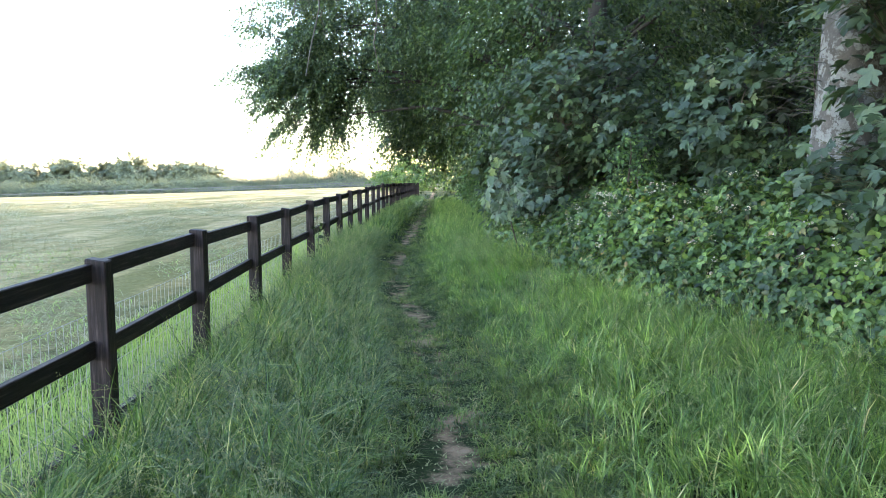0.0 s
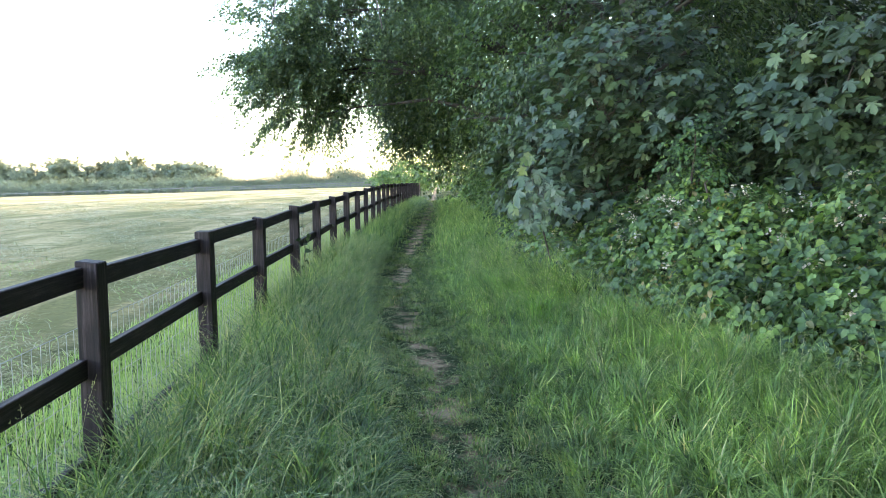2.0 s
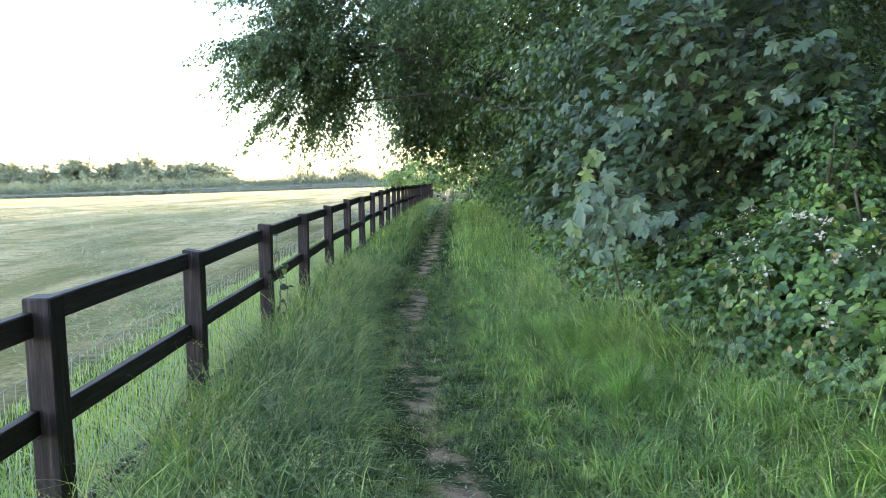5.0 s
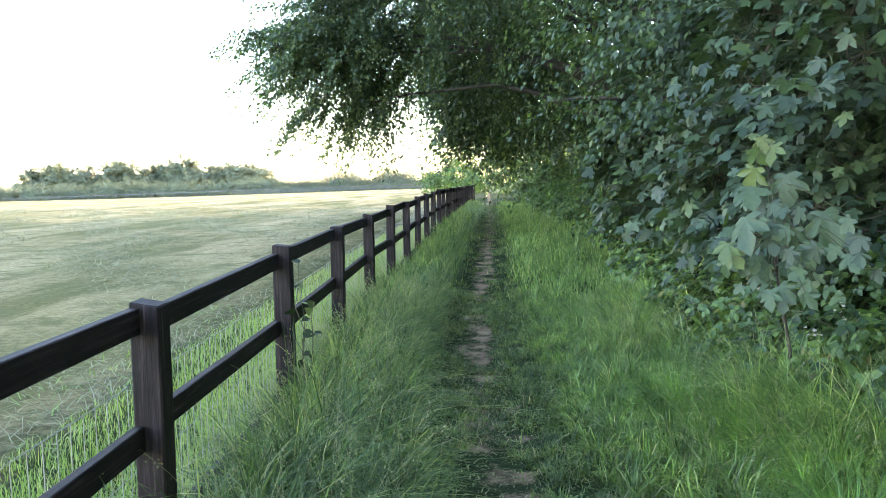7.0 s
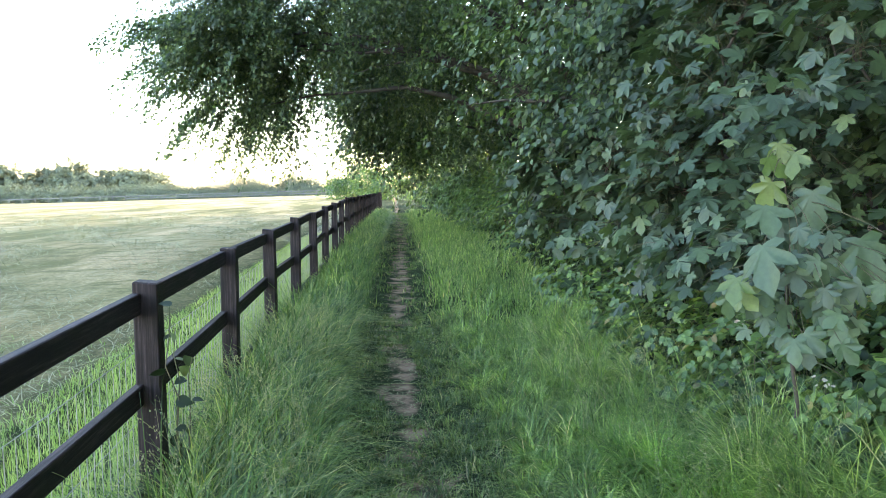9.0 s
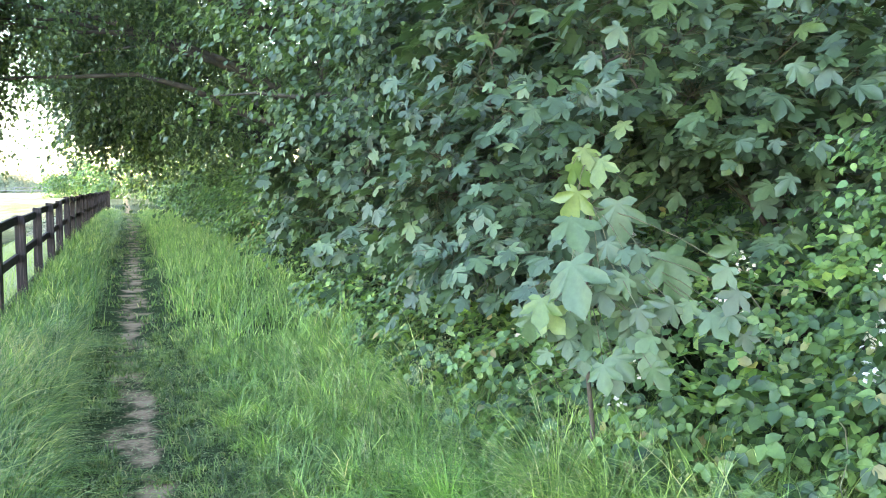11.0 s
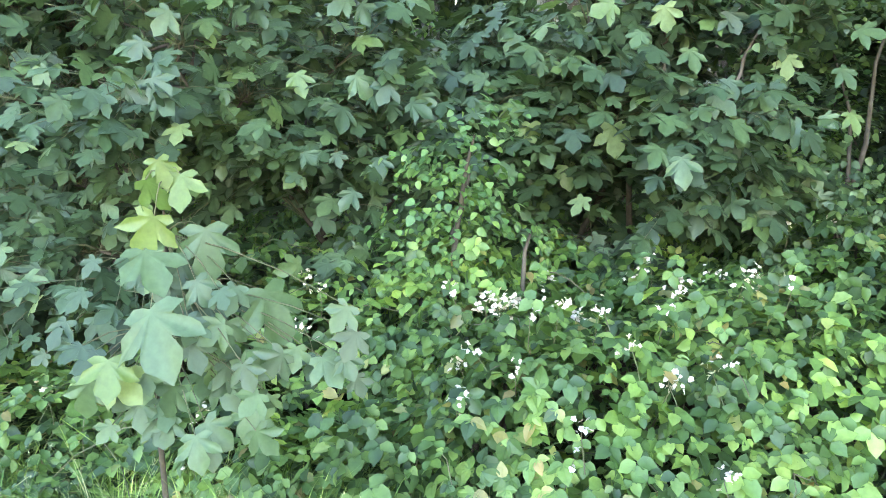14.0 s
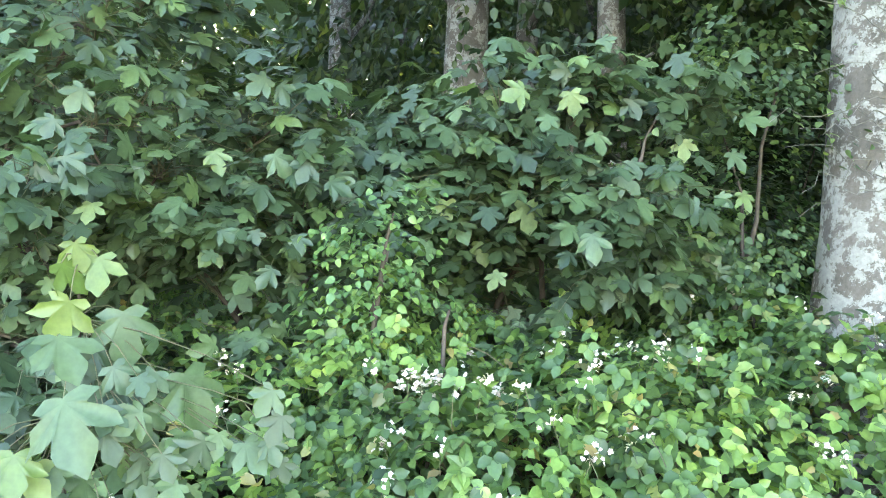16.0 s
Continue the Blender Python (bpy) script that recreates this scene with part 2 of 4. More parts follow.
def soil_mat():
    m, n, l, p = mat("ground_soil")
    pos = world_coord(n)
    sep = n.new("ShaderNodeSeparateXYZ")
    l.new(pos, sep.inputs[0])
    big = noise_tex(n, l, 0.25, 5, pos)
    mid = noise_tex(n, l, 3.0, 6, pos, 0.7)
    fine = noise_tex(n, l, 45, 5, pos, 0.7)
    soil = ramp(n, l, mid, [(0.3, (0.17, 0.12, 0.08)), (0.55, (0.35, 0.23, 0.145)), (0.75, (0.52, 0.37, 0.25))])
    moss = ramp(n, l, fine, [(0.3, (0.02, 0.03, 0.012)), (0.7, (0.06, 0.08, 0.03))])
    worn = n.new("ShaderNodeAttribute")
    worn.attribute_name = "worn"
    bare = math_node(n, l, "ADD", math_node(n, l, "MULTIPLY", worn.outputs["Fac"], 0.265), math_node(n, l, "MULTIPLY", mid, 0.6))
    near = mix_rgb(n, l, ramp(n, l, bare, [(0.5, (0, 0, 0)), (0.58, (1, 1, 1))]), moss, soil)
    streak = n.new("ShaderNodeMapping")
    streak.inputs["Rotation"].default_value = (0, 0, radians(-28))
    streak.inputs["Scale"].default_value = (0.5, 0.07, 1)
    l.new(pos, streak.inputs["Vector"])
    rows = noise_tex(n, l, 1.0, 6, streak.outputs[0], 0.65)
    hay = ramp(n, l, rows, [(0.4, (0.21, 0.185, 0.08)), (0.5, (0.4, 0.31, 0.165)), (0.6, (0.56, 0.42, 0.255))])
    hay = mix_rgb(n, l, 1.0, hay, ramp(n, l, big, [(0.35, (0.8, 0.9, 0.8)), (0.7, (1.15, 1.1, 1.05))]), "MULTIPLY")
    hay = mix_rgb(n, l, 1.0, hay, ramp(n, l, noise_tex(n, l, 12, 5, pos, 0.75), [(0.35, (0.62, 0.65, 0.6)), (0.65, (1.25, 1.2, 1.15))]), "MULTIPLY")
    lump = n.new("ShaderNodeMapping")
    lump.inputs["Rotation"].default_value, lump.inputs["Scale"].default_value = (0, 0, radians(-20)), (0.8, 1.3, 1)
    l.new(pos, lump.inputs["Vector"])
    clumps = noise_tex(n, l, 1.4, 7, lump.outputs[0], 0.72)
    hay = mix_rgb(n, l, ramp(n, l, clumps, [(0.4, (0.9, 0.9, 0.9)), (0.5, (0, 0, 0))]), hay, (0.19, 0.175, 0.07))
    side = math_node(n, l, "MULTIPLY", math_node(n, l, "ADD", sep.outputs["X"], 2.0), -1.2)
    edge = math_node(n, l, "ADD", side, math_node(n, l, "MULTIPLY", math_node(n, l, "SUBTRACT", mid, 0.5), 1.5))
    cl = n.new("ShaderNodeClamp")
    l.new(edge, cl.inputs[0])
    wood_side = n.new("ShaderNodeClamp")
    l.new(math_node(n, l, "MULTIPLY", math_node(n, l, "SUBTRACT", sep.outputs["X"], 5.0), 0.8), wood_side.inputs[0])
    litter = ramp(n, l, fine, [(0.3, (0.035, 0.025, 0.016)), (0.7, (0.1, 0.07, 0.045))])
    near = mix_rgb(n, l, wood_side.outputs[0], near, litter)
    l.new(mix_rgb(n, l, cl.outputs[0], near, hay), p.inputs["Base Color"])
    p.inputs["Roughness"].default_value = 0.95
    p.inputs["Specular IOR Level"].default_value = 0.05
    b = n.new("ShaderNodeBump")
    b.inputs["Strength"].default_value, b.inputs["Distance"].default_value = 0.8, 0.03
    l.new(fine, b.inputs["Height"])
    l.new(b.outputs[0], p.inputs["Normal"])
    return m


gx = grid_lines(-700.0, 700.0, (-1.0, 0.5, 2.5))
gy = grid_lines(-120.0, 900.0, (3.0, 8.0, 14.0))
GX, GY = np.meshgrid(gx, gy)
gv = np.stack([GX.ravel(), GY.ravel(), ground_z(GX, GY).ravel()], 1)
idx = np.arange(len(gv)).reshape(GX.shape)
gf = np.stack([idx[:-1, :-1], idx[:-1, 1:], idx[1:, 1:], idx[1:, :-1]], -1).reshape(-1, 4)
ground = mesh_ob("ground", gv, gf, soil_mat(), smooth=True)
worn_at = ground.data.attributes.new("worn", "FLOAT", "POINT")
worn_at.data.foreach_set("value", np.exp(-((gv[:, 0] - path_x(gv[:, 1])) / 0.3) ** 2).astype(np.float32))
tagged(ground, "trodden earth path, grass verge and mown hay field", "ground", kind="structure")


# ---- leaves, stems and blades ----
def outline_leaf(points, fold=0.12, droop=0.12):
    """A leaf from half an outline of (width, length) points: midrib, two halves, folded and drooping."""
    rib = [(0.0, y, 0.0) for _, y in points]
    rib = [(0, y, -droop * y * y) for _, y, _ in rib]
    right = [(x, y, fold * x - droop * y * y) for x, y in points]
    left = [(-x, y, fold * x - droop * y * y) for x, y in points]
    k = len(points)
    v = np.array(rib + right + left, float)
    f = []
    for i in range(k - 1):
        f += [(i, k + i, k + i + 1), (i, k + i + 1, i + 1), (i, i + 1, 2 * k + i + 1), (i, 2 * k + i + 1, 2 * k + i)]
    return v, np.array(f)


def lobed_leaf(fold=0.1, droop=0.14, seed=0):
    """Five-lobed sycamore leaf, length 1: toothed lobes, creased along the five veins that spread from the stalk."""
    r = random.Random(seed)
    half = [(0.09, -0.07, 1), (0.27, -0.13, 0.5), (0.44, -0.03, 0), (0.34, 0.08, 0.5), (0.3, 0.14, 1), (0.53, 0.24, 0.6), (0.58, 0.37, 0.3), (0.66, 0.52, 0), (0.52, 0.53, 0.4), (0.4, 0.54, 0.7),
            (0.22, 0.45, 1), (0.29, 0.66, 0.7), (0.26, 0.79, 0.5), (0.15, 0.88, 0.3), (0.0, 1.04, 0)]
    ring = [(0.0, -0.01, 0.6)] + half + [(-x, y, c) for x, y, c in reversed(half[:-1])]
    pts = [(0.0, 0.03, 0.0)]
    for x, y, c in ring:
        pts.append((x * r.uniform(0.93, 1.07), y + r.uniform(-0.02, 0.02), c))
    v = []
    for x, y, c in pts:
        rr = x * x + y * y
        v.append((x, y, fold * c * (0.3 + rr) - droop * rr * (0.8 + 0.4 * r.random()) + 0.05 * math.sin(4 * x + seed) * x))
    k = len(ring)
    return np.array(v), np.array([(0, 1 + i, 1 + (i + 1) % k) for i in range(k)])


SYC_SHAPES = [lobed_leaf(0.05, 0.12, 1), lobed_leaf(0.08, 0.22, 2), lobed_leaf(0.03, 0.08, 3), lobed_leaf(0.07, 0.32, 4)]
BROAD = outline_leaf([(0.0, 0.0), (0.27, 0.1), (0.39, 0.32), (0.36, 0.58), (0.19, 0.86), (0.0, 1.08)], 0.2, 0.2)
LEAF = (np.array([(0, 0, 0), (0.27, 0.3, 0.06), (0.24, 0.66, 0.02), (0, 1, -0.12), (-0.24, 0.66, 0.02), (-0.27, 0.3, 0.06)], float), np.array([(0, 1, 2, 3), (0, 3, 4, 5)]))
DIAMOND = (np.array([(0, 0, 0), (0.34, 0.45, 0.05), (0, 1, -0.1), (-0.34, 0.45, 0.05)], float), np.array([(0, 1, 2), (0, 2, 3)]))


def unit(a):
    return a / np.maximum(1e-9, np.linalg.norm(a, axis=-1, keepdims=True))


def leaf_frames(normals, tips):
    n = unit(np.asarray(normals, float))
    d = np.asarray(tips, float)
    d = unit(d - n * np.sum(d * n, -1, keepdims=True))
    s = np.cross(d, n)
    return np.stack([s, d, n], -1)


def scatter(shape, places, frames, sizes):
    """All copies of one leaf shape as vertices and faces."""
    v, f = shape
    out = np.einsum("nij,kj->nki", frames, v) * np.asarray(sizes)[:, None, None] + np.asarray(places)[:, None, :]
    faces = f[None] + (np.arange(len(places)) * len(v))[:, None, None]
    return out.reshape(-1, 3), faces.reshape(-1, f.shape[1])


def merge(pieces):
    vs, fs, k = [], {}, 0
    for v, f in pieces:
        if len(v) == 0:
            continue
        vs.append(v)
        fs.setdefault(f.shape[1], []).append(f + k)
        k += len(v)
    return np.concatenate(vs), [np.concatenate(g) for g in fs.values()]


def tube(points, radii, sides=6):
    pts = np.asarray(points, float)
    tang = unit(np.gradient(pts, axis=0))
    ref = np.array([0.31, 0.17, 0.93]) if abs(tang[0][2]) < 0.8 else np.array([1.0, 0.2, 0.1])
    u = unit(np.cross(tang, ref))
    w = np.cross(tang, u)
    ang = np.linspace(0, 2 * math.pi, sides, endpoint=False)
    ring = np.cos(ang)[None, :, None] * u[:, None] + np.sin(ang)[None, :, None] * w[:, None]
    v = (pts[:, None] + ring * np.asarray(radii)[:, None, None]).reshape(-1, 3)
    i = np.arange(len(pts) - 1)[:, None] * sides
    a = np.arange(sides)[None]
    b = (a + 1) % sides
    f = np.stack([i + a, i + b, i + sides + b, i + sides + a], -1).reshape(-1, 4)
    return v, f


def bow(a, b, sag, n=7, wob=0.0):
    a, b = np.asarray(a, float), np.asarray(b, float)
    t = np.linspace(0, 1, n)[:, None]
    p = a * (1 - t) + b * t
    p[:, 2] += (sag * 4 * t * (1 - t))[:, 0]
    if wob:
        p[1:-1] += rng.normal(0, wob, (n - 2, 3))
    return p


def blades(x, y, height, width, lean, material, name, label, category="grass", seg=3, z0=None, down=0.0, az=None):
    """Grass blades, each a curved tapering strip."""
    n = len(x)
    z = ground_z(x, y) - 0.01 if z0 is None else z0
    az = rng.uniform(0, 2 * math.pi, n) if az is None else az + rng.normal(0, 0.5, n)
    dirx, diry = np.cos(az), np.sin(az)
    lean = lean * rng.uniform(0.3, 1.5, n)
    turn = az + math.pi / 2 + rng.normal(0, 0.5, n)
    sx, sy = np.cos(turn), np.sin(turn)
    vs = []
    for k in range(seg + 1):
        t = k / seg
        w = width * (1 - t) ** 0.7 * 0.5 if k < seg else None
        off = lean * t ** 2 * height
        px, py = x + dirx * off, y + diry * off
        pz = z + height * (t - 0.45 * np.minimum(lean, 1.5) * t ** 3 - down * t * t)
        if w is not None:
            vs += [np.stack([px - sx * w, py - sy * w, pz], -1), np.stack([px + sx * w, py + sy * w, pz], -1)]
        else:
            vs.append(np.stack([px, py, pz], -1))
    k = len(vs)
    v = np.stack(vs, 1).reshape(-1, 3)
    base = (np.arange(n) * k)[:, None]
    quads = np.concatenate([base + np.array([[2 * i, 2 * i + 1, 2 * i + 3, 2 * i + 2]]) for i in range(seg - 1)]) if seg > 1 else np.zeros((0, 4), int)
    tris = base + np.array([[2 * seg - 2, 2 * seg - 1, 2 * seg]])
    ob = mesh_ob(name, v, [quads, tris], material)
    return tagged(ob, label, category, kind="stuff")


# ---- post-and-rail fence ----
def box_bm(sx, sy, sz, bevel, cx=0, cy=0, cz=0):
    bm = bmesh.new()
    bmesh.ops.create_cube(bm, size=1)
    for v in bm.verts:
        v.co = (v.co.x * sx + cx, v.co.y * sy + cy, v.co.z * sz + cz)
    if bevel:
        bmesh.ops.bevel(bm, geom=bm.edges[:], offset=bevel, segments=1, affect="EDGES")
    return bm


POST_Y0, BAY = -0.15, 1.8
fence = empty("fence", (-0.85, 0, 0), "dark-stained timber post-and-rail fence with wire netting", "fence")
post_meshes = []
for k in range(3):
    bm = box_bm(0.105, 0.105, 1.5, 0.006, 0, 0, -0.75)
    for v in bm.verts:
        if v.co.z > -0.1:
            v.co.z -= (0.012, 0.0, 0.02)[k] * (v.co.x * 8)
    me = bpy.data.meshes.new("post")
    bm.to_mesh(me)
    bm.free()
    me.materials.append(POST_WOOD)
    post_meshes.append(me)
rail_me = bpy.data.meshes.new("rail")
bm = box_bm(0.04, BAY + 0.02, 0.094, 0.004)
bm.to_mesh(rail_me)
bm.free()
rail_me.materials.append(RAIL_WOOD)
wires = []
N_POSTS = 35
post_spots = []
SHIFT = {2: 0.07, 5: -0.07}
for i in range(N_POSTS):
    y = POST_Y0 + BAY * i + SHIFT.get(i, 0.03 * math.sin(i * 2.9) if i > 9 else 0.0)
    x = float(fence_x(y))
    post_spots.append((x, y, float(-0.0155 * max(0, y - 25))))
for i, (x, y, z) in enumerate(post_spots):
    post = new("post", post_meshes[i % 3])
    post.parent = fence
    post.matrix_basis = pose(x + 0.85, y, z + 1.12 + 0.012 * math.sin(i * 2.3), 0.8 * math.sin(i * 1.9), 0.9 * math.sin(i * 3.1), 2.5 * math.sin(i * 1.3))
    if i + 1 == N_POSTS:
        break
    x2, y2, z2 = post_spots[i + 1]
    turn = -math.degrees(math.atan2(x2 - x, y2 - y))
    tilt = math.degrees(math.atan2(z2 - z, y2 - y))
    for h in (1.042, 0.64, 0.18):
        rail = new("rail", rail_me)
        rail.parent = fence
        rail.matrix_basis = pose((x + x2) / 2 + 0.85 - 0.035, (y + y2) / 2, (z + z2) / 2 + h + 0.012 * math.sin(i * 2.7 + h * 9), tilt + 0.5 * math.sin(i * 1.7 + h * 5), 0, turn)
    if y < 24:
        pieces = []
        for j in range(24):
            yy = 0.075 * j - BAY / 2 + 0.04
            pieces.append(tube([(0, yy, 0.1), (0.004 * math.sin(j), yy, 0.45), (0, yy, 0.82)], [0.0019] * 3, 3))
        for hz in (0.2, 0.34, 0.5, 0.66, 0.82):
            pieces.append(tube([(0, -BAY / 2, hz), (0, 0, hz - 0.006), (0, BAY / 2, hz)], [0.0019] * 3, 3))
        v, f = merge(pieces)
        net = mesh_ob("wire_netting", v, f, WIRE, fence)
        net.matrix_basis = pose((x + x2) / 2 + 0.85 - 0.06, (y + y2) / 2, (z + z2) / 2, tilt, 0, turn)


# ---- trees and shrubs ----
def spray_leaves(centres, outs, per, reach, size, shape, flat=0.25, up=0.7, droop=0.35, twigs=0):
    """Leafy twigs: round each centre a drooping fan of leaves that looks up and outwards."""
    m = len(centres)
    c = np.repeat(centres, per, 0)
    o = np.repeat(unit(outs), per, 0)
    n = m * per
    s = unit(np.cross(o, np.array([0.02, 0.03, 1.0])))
    if twigs:
        turn = rng.normal(0, 0.75, (m, twigs))
        pick = rng.integers(0, twigs, n)
        a = turn[np.repeat(np.arange(m), per), pick][:, None]
        t = rng.uniform(-0.5, 1.1, n)[:, None] * reach
        along = np.cos(a) * t + rng.normal(0, 0.05, (n, 1)) * reach
        width = np.sin(a) * t + rng.normal(0, 0.05, (n, 1)) * reach
    else:
        along = rng.uniform(-0.7, 1.0, n)[:, None] * reach
        width = rng.normal(0, 0.5, n)[:, None] * reach * (1 - 0.35 * np.abs(along / reach))
    p = c + o * along + s * width
    p[:, 2] += rng.normal(0, flat * reach, n) - droop * np.maximum(0, along[:, 0]) ** 2 / reach
    nor = o * 0.55 + np.array([0, 0, up]) + rng.normal(0, 0.42, (n, 3))
    tip = o * 0.6 + s * rng.normal(0, 0.5, n)[:, None] + np.array([0, 0, -0.75]) + rng.normal(0, 0.25, (n, 3))
    return p, leaf_frames(nor, tip), size * rng.uniform(0.65, 1.25, n)


def gaps(p, scale, thr, off=0.0):
    return np.array([noise.noise(Vector((a[0] * scale + off, a[1] * scale, a[2] * scale))) > thr for a in p])


def crown_points(count, centre, radii, inner=0.55, scale=0.6, thr=-0.12, keep=None, floor=0.4):
    """Places for twigs in an uneven crown with gaps, most of them towards its outside."""
    d = unit(rng.normal(0, 1, (count * 3, 3)))
    r = rng.uniform(inner ** 2, 1, count * 3) ** 0.5
    lump = np.array([1 + 0.28 * noise.noise(Vector((v * 2.3 + np.asarray(centre) * 0.37).tolist())) for v in d])
    p = np.asarray(centre) + d * (r * lump)[:, None] * np.asarray(radii)
    ok = gaps(p, scale, thr, centre[1]) & (p[:, 2] > floor + ground_z(p[:, 0], p[:, 1]))
    if keep is not None:
        ok &= keep(p)
    p, d = p[ok][:count], d[ok][:count]
    return p, unit(d * np.asarray(radii)[::-1].mean() / np.asarray(radii))


def tree(base, height, girth, centre, radii, sprays, per, reach, size, leaf, shape, label, bark, limbs=10, inner=0.55, keep=None, thr=-0.12, floor=0.4, group="", name="tree", lean=(0, 0), flat=0.25, low=None):
    bx, by = base
    bz = float(ground_z(bx, by))
    root = empty(name, (bx, by, bz), label, "tree", group)
    off = np.array([bx, by, bz])
    pts = np.array([(lean[0] * t + 0.08 * math.sin(5 * t + bx), lean[1] * t + 0.08 * math.cos(4 * t + by), height * t - 0.1) for t in np.linspace(0, 1, 9)])
    rad = girth * (1 - 0.8 * np.linspace(0, 1, 9)) * (1 + 0.45 * np.exp(-np.linspace(0, 1, 9) * 14))
    trunk_v, trunk_f = tube(pts, rad, 14)
    mesh_ob("trunk", trunk_v, trunk_f, bark, root, True)
    p, d = crown_points(sprays, centre, radii, inner, keep=keep, thr=thr, floor=floor)
    if low is not None:
        q, e = crown_points(low[0], low[1], low[2], 0.1, thr=-0.3, floor=2.6)
        p, d = np.concatenate([p, q]), np.concatenate([d, unit(e + np.array([-0.6, -0.3, -0.2]))])
    for k in rng.choice(len(p), min(limbs, len(p)), replace=False):
        end = p[k] - off
        t = min(0.9, max(0.12, (end[2] * 0.65) / height))
        start = np.array([np.interp(t, np.linspace(0, 1, 9), pts[:, j]) for j in range(3)])
        v, f = tube(bow(start, end, 0.12 * np.linalg.norm(end - start), 8, 0.06), np.linspace(girth * 0.26, 0.01, 8), 5)
        mesh_ob("limb", v, f, bark, root, True)
    lp, lf, ls = spray_leaves(p, d, per, reach, size, shape, flat * 0.6, 0.7, 0.45, 7)
    v, f = scatter(shape, lp - off, lf, ls)
    tagged(mesh_ob("crown", v, f, leaf, root), kind="stuff")
    return root


EDGE = "trees along the path"
# beech whose boughs hang over the path and the fence
tree((5.0, 25.5), 17, 0.42, (0.3, 26.0, 8.6), (5.6, 6.0, 6.6), 1050, 170, 0.85, 0.095, BEECH, DIAMOND, "large beech with low boughs hanging over the path", BARK, 22, 0.3, lambda p: p[:, 2] > np.where(p[:, 0] > 0.9, 2.6, np.where(p[:, 0] > -1.5, 4.0, 3.2)), -0.05, 2.3, EDGE, "beech_tree", flat=0.14, low=(270, (-3.0, 25.0, 4.6), (1.9, 2.6, 2.5)))
tree((4.6, 16.5), 13, 0.3, (4.6, 17.0, 5.2), (3.4, 4.2, 5.4), 560, 90, 0.7, 0.095, BEECH, DIAMOND, "beech with dense dark foliage at the path's edge", BARK, 18, 0.5, lambda p: p[:, 2] > np.where(p[:, 0] < 3.4, 2.1, 0.5), -0.25, 0.5, EDGE, "beech_tree")
tree((5.6, 34), 16, 0.4, (3.9, 34, 7.0), (4.6, 5.5, 7.2), 430, 80, 1.0, 0.16, BEECH, DIAMOND, "beech with dense dark foliage at the path's edge", BARK, 14, 0.5, None, -0.25, 0.3, EDGE, "beech_tree", low=(480, (0.6, 33.0, 5.0), (1.9, 3.0, 3.8)))
tree((6.5, 45), 16, 0.4, (4.6, 45, 7.0), (4.6, 6, 7.3), 360, 36, 1.15, 0.23, BEECH, DIAMOND, "beech with dense dark foliage at the path's edge", BARK, 10, 0.5, None, -0.25, 0.3, EDGE, "beech_tree")
tree((7.5, 58), 16, 0.4, (5.4, 58, 6.5), (4.6, 7, 7.2), 300, 44, 1.3, 0.28, BEECH, DIAMOND, "beech with dense dark foliage at the path's edge", BARK, 10, 0.5, None, -0.25, 0.2, EDGE, "beech_tree")
tree((9.0, 74), 15, 0.4, (6.8, 75, 6.0), (5.2, 8, 7), 260, 40, 1.5, 0.34, BEECH, DIAMOND, "beech with dense dark foliage at the path's edge", BARK, 8, 0.5, None, -0.25, 0.0, EDGE, "beech_tree")

# trees of the wood, pale trunks among them
WOOD = "trees of the wood"
GREY = "tall tree with pale lichened trunk inside the wood"
tree((5.5, 7.95), 16, 0.37, (7.0, 6.5, 8.5), (4.0, 4.2, 4.6), 300, 36, 0.9, 0.15, BEECH, LEAF, "tree with thick grey-white patchy trunk", PALE_BARK, 10, 0.3, lambda p: p[:, 2] > 4.2, -0.2, 4.0, WOOD, "beech_tree")
grey = bpy.data.objects["beech_tree.006"]
for k in range(16):
    a = np.array([-0.28, -0.1, 2.0 + 0.06 * k])
    e = a + np.array([-rng.uniform(0.3, 0.8), rng.uniform(-0.3, 0.7), rng.uniform(-0.25, 0.25)])
    v, f = tube(bow(a, e, 0.08, 9, 0.025), np.linspace(0.005, 0.0015, 9), 4)
    mesh_ob("bare_twig", v, f, DEAD_TWIG, grey, True)
for (tx, ty, g) in ((9.41, 12.15, 0.35), (11.79, 12.16, 0.23), (9.8, 10.4, 0.22), (13.0, 16.4, 0.3), (8.2, 23.5, 0.28), (12.5, 27.0, 0.28), (14.0, 6.0, 0.3), (10.5, 2.0, 0.3), (17.0, 12.0, 0.32), (9.5, -4.0, 0.3), (11.0, 31.0, 0.3), (12.0, 42.0, 0.3), (19.0, 3.0, 0.3), (14.0, 54.0, 0.3), (16.0, 38.0, 0.3), (22.0, 20.0, 0.3)):
    close = tx < 13 and 0 < ty < 20
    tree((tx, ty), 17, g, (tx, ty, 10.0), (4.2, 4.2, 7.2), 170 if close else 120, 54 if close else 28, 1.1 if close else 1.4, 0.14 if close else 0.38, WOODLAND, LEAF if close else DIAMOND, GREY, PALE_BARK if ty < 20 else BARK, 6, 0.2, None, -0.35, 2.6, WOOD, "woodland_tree")


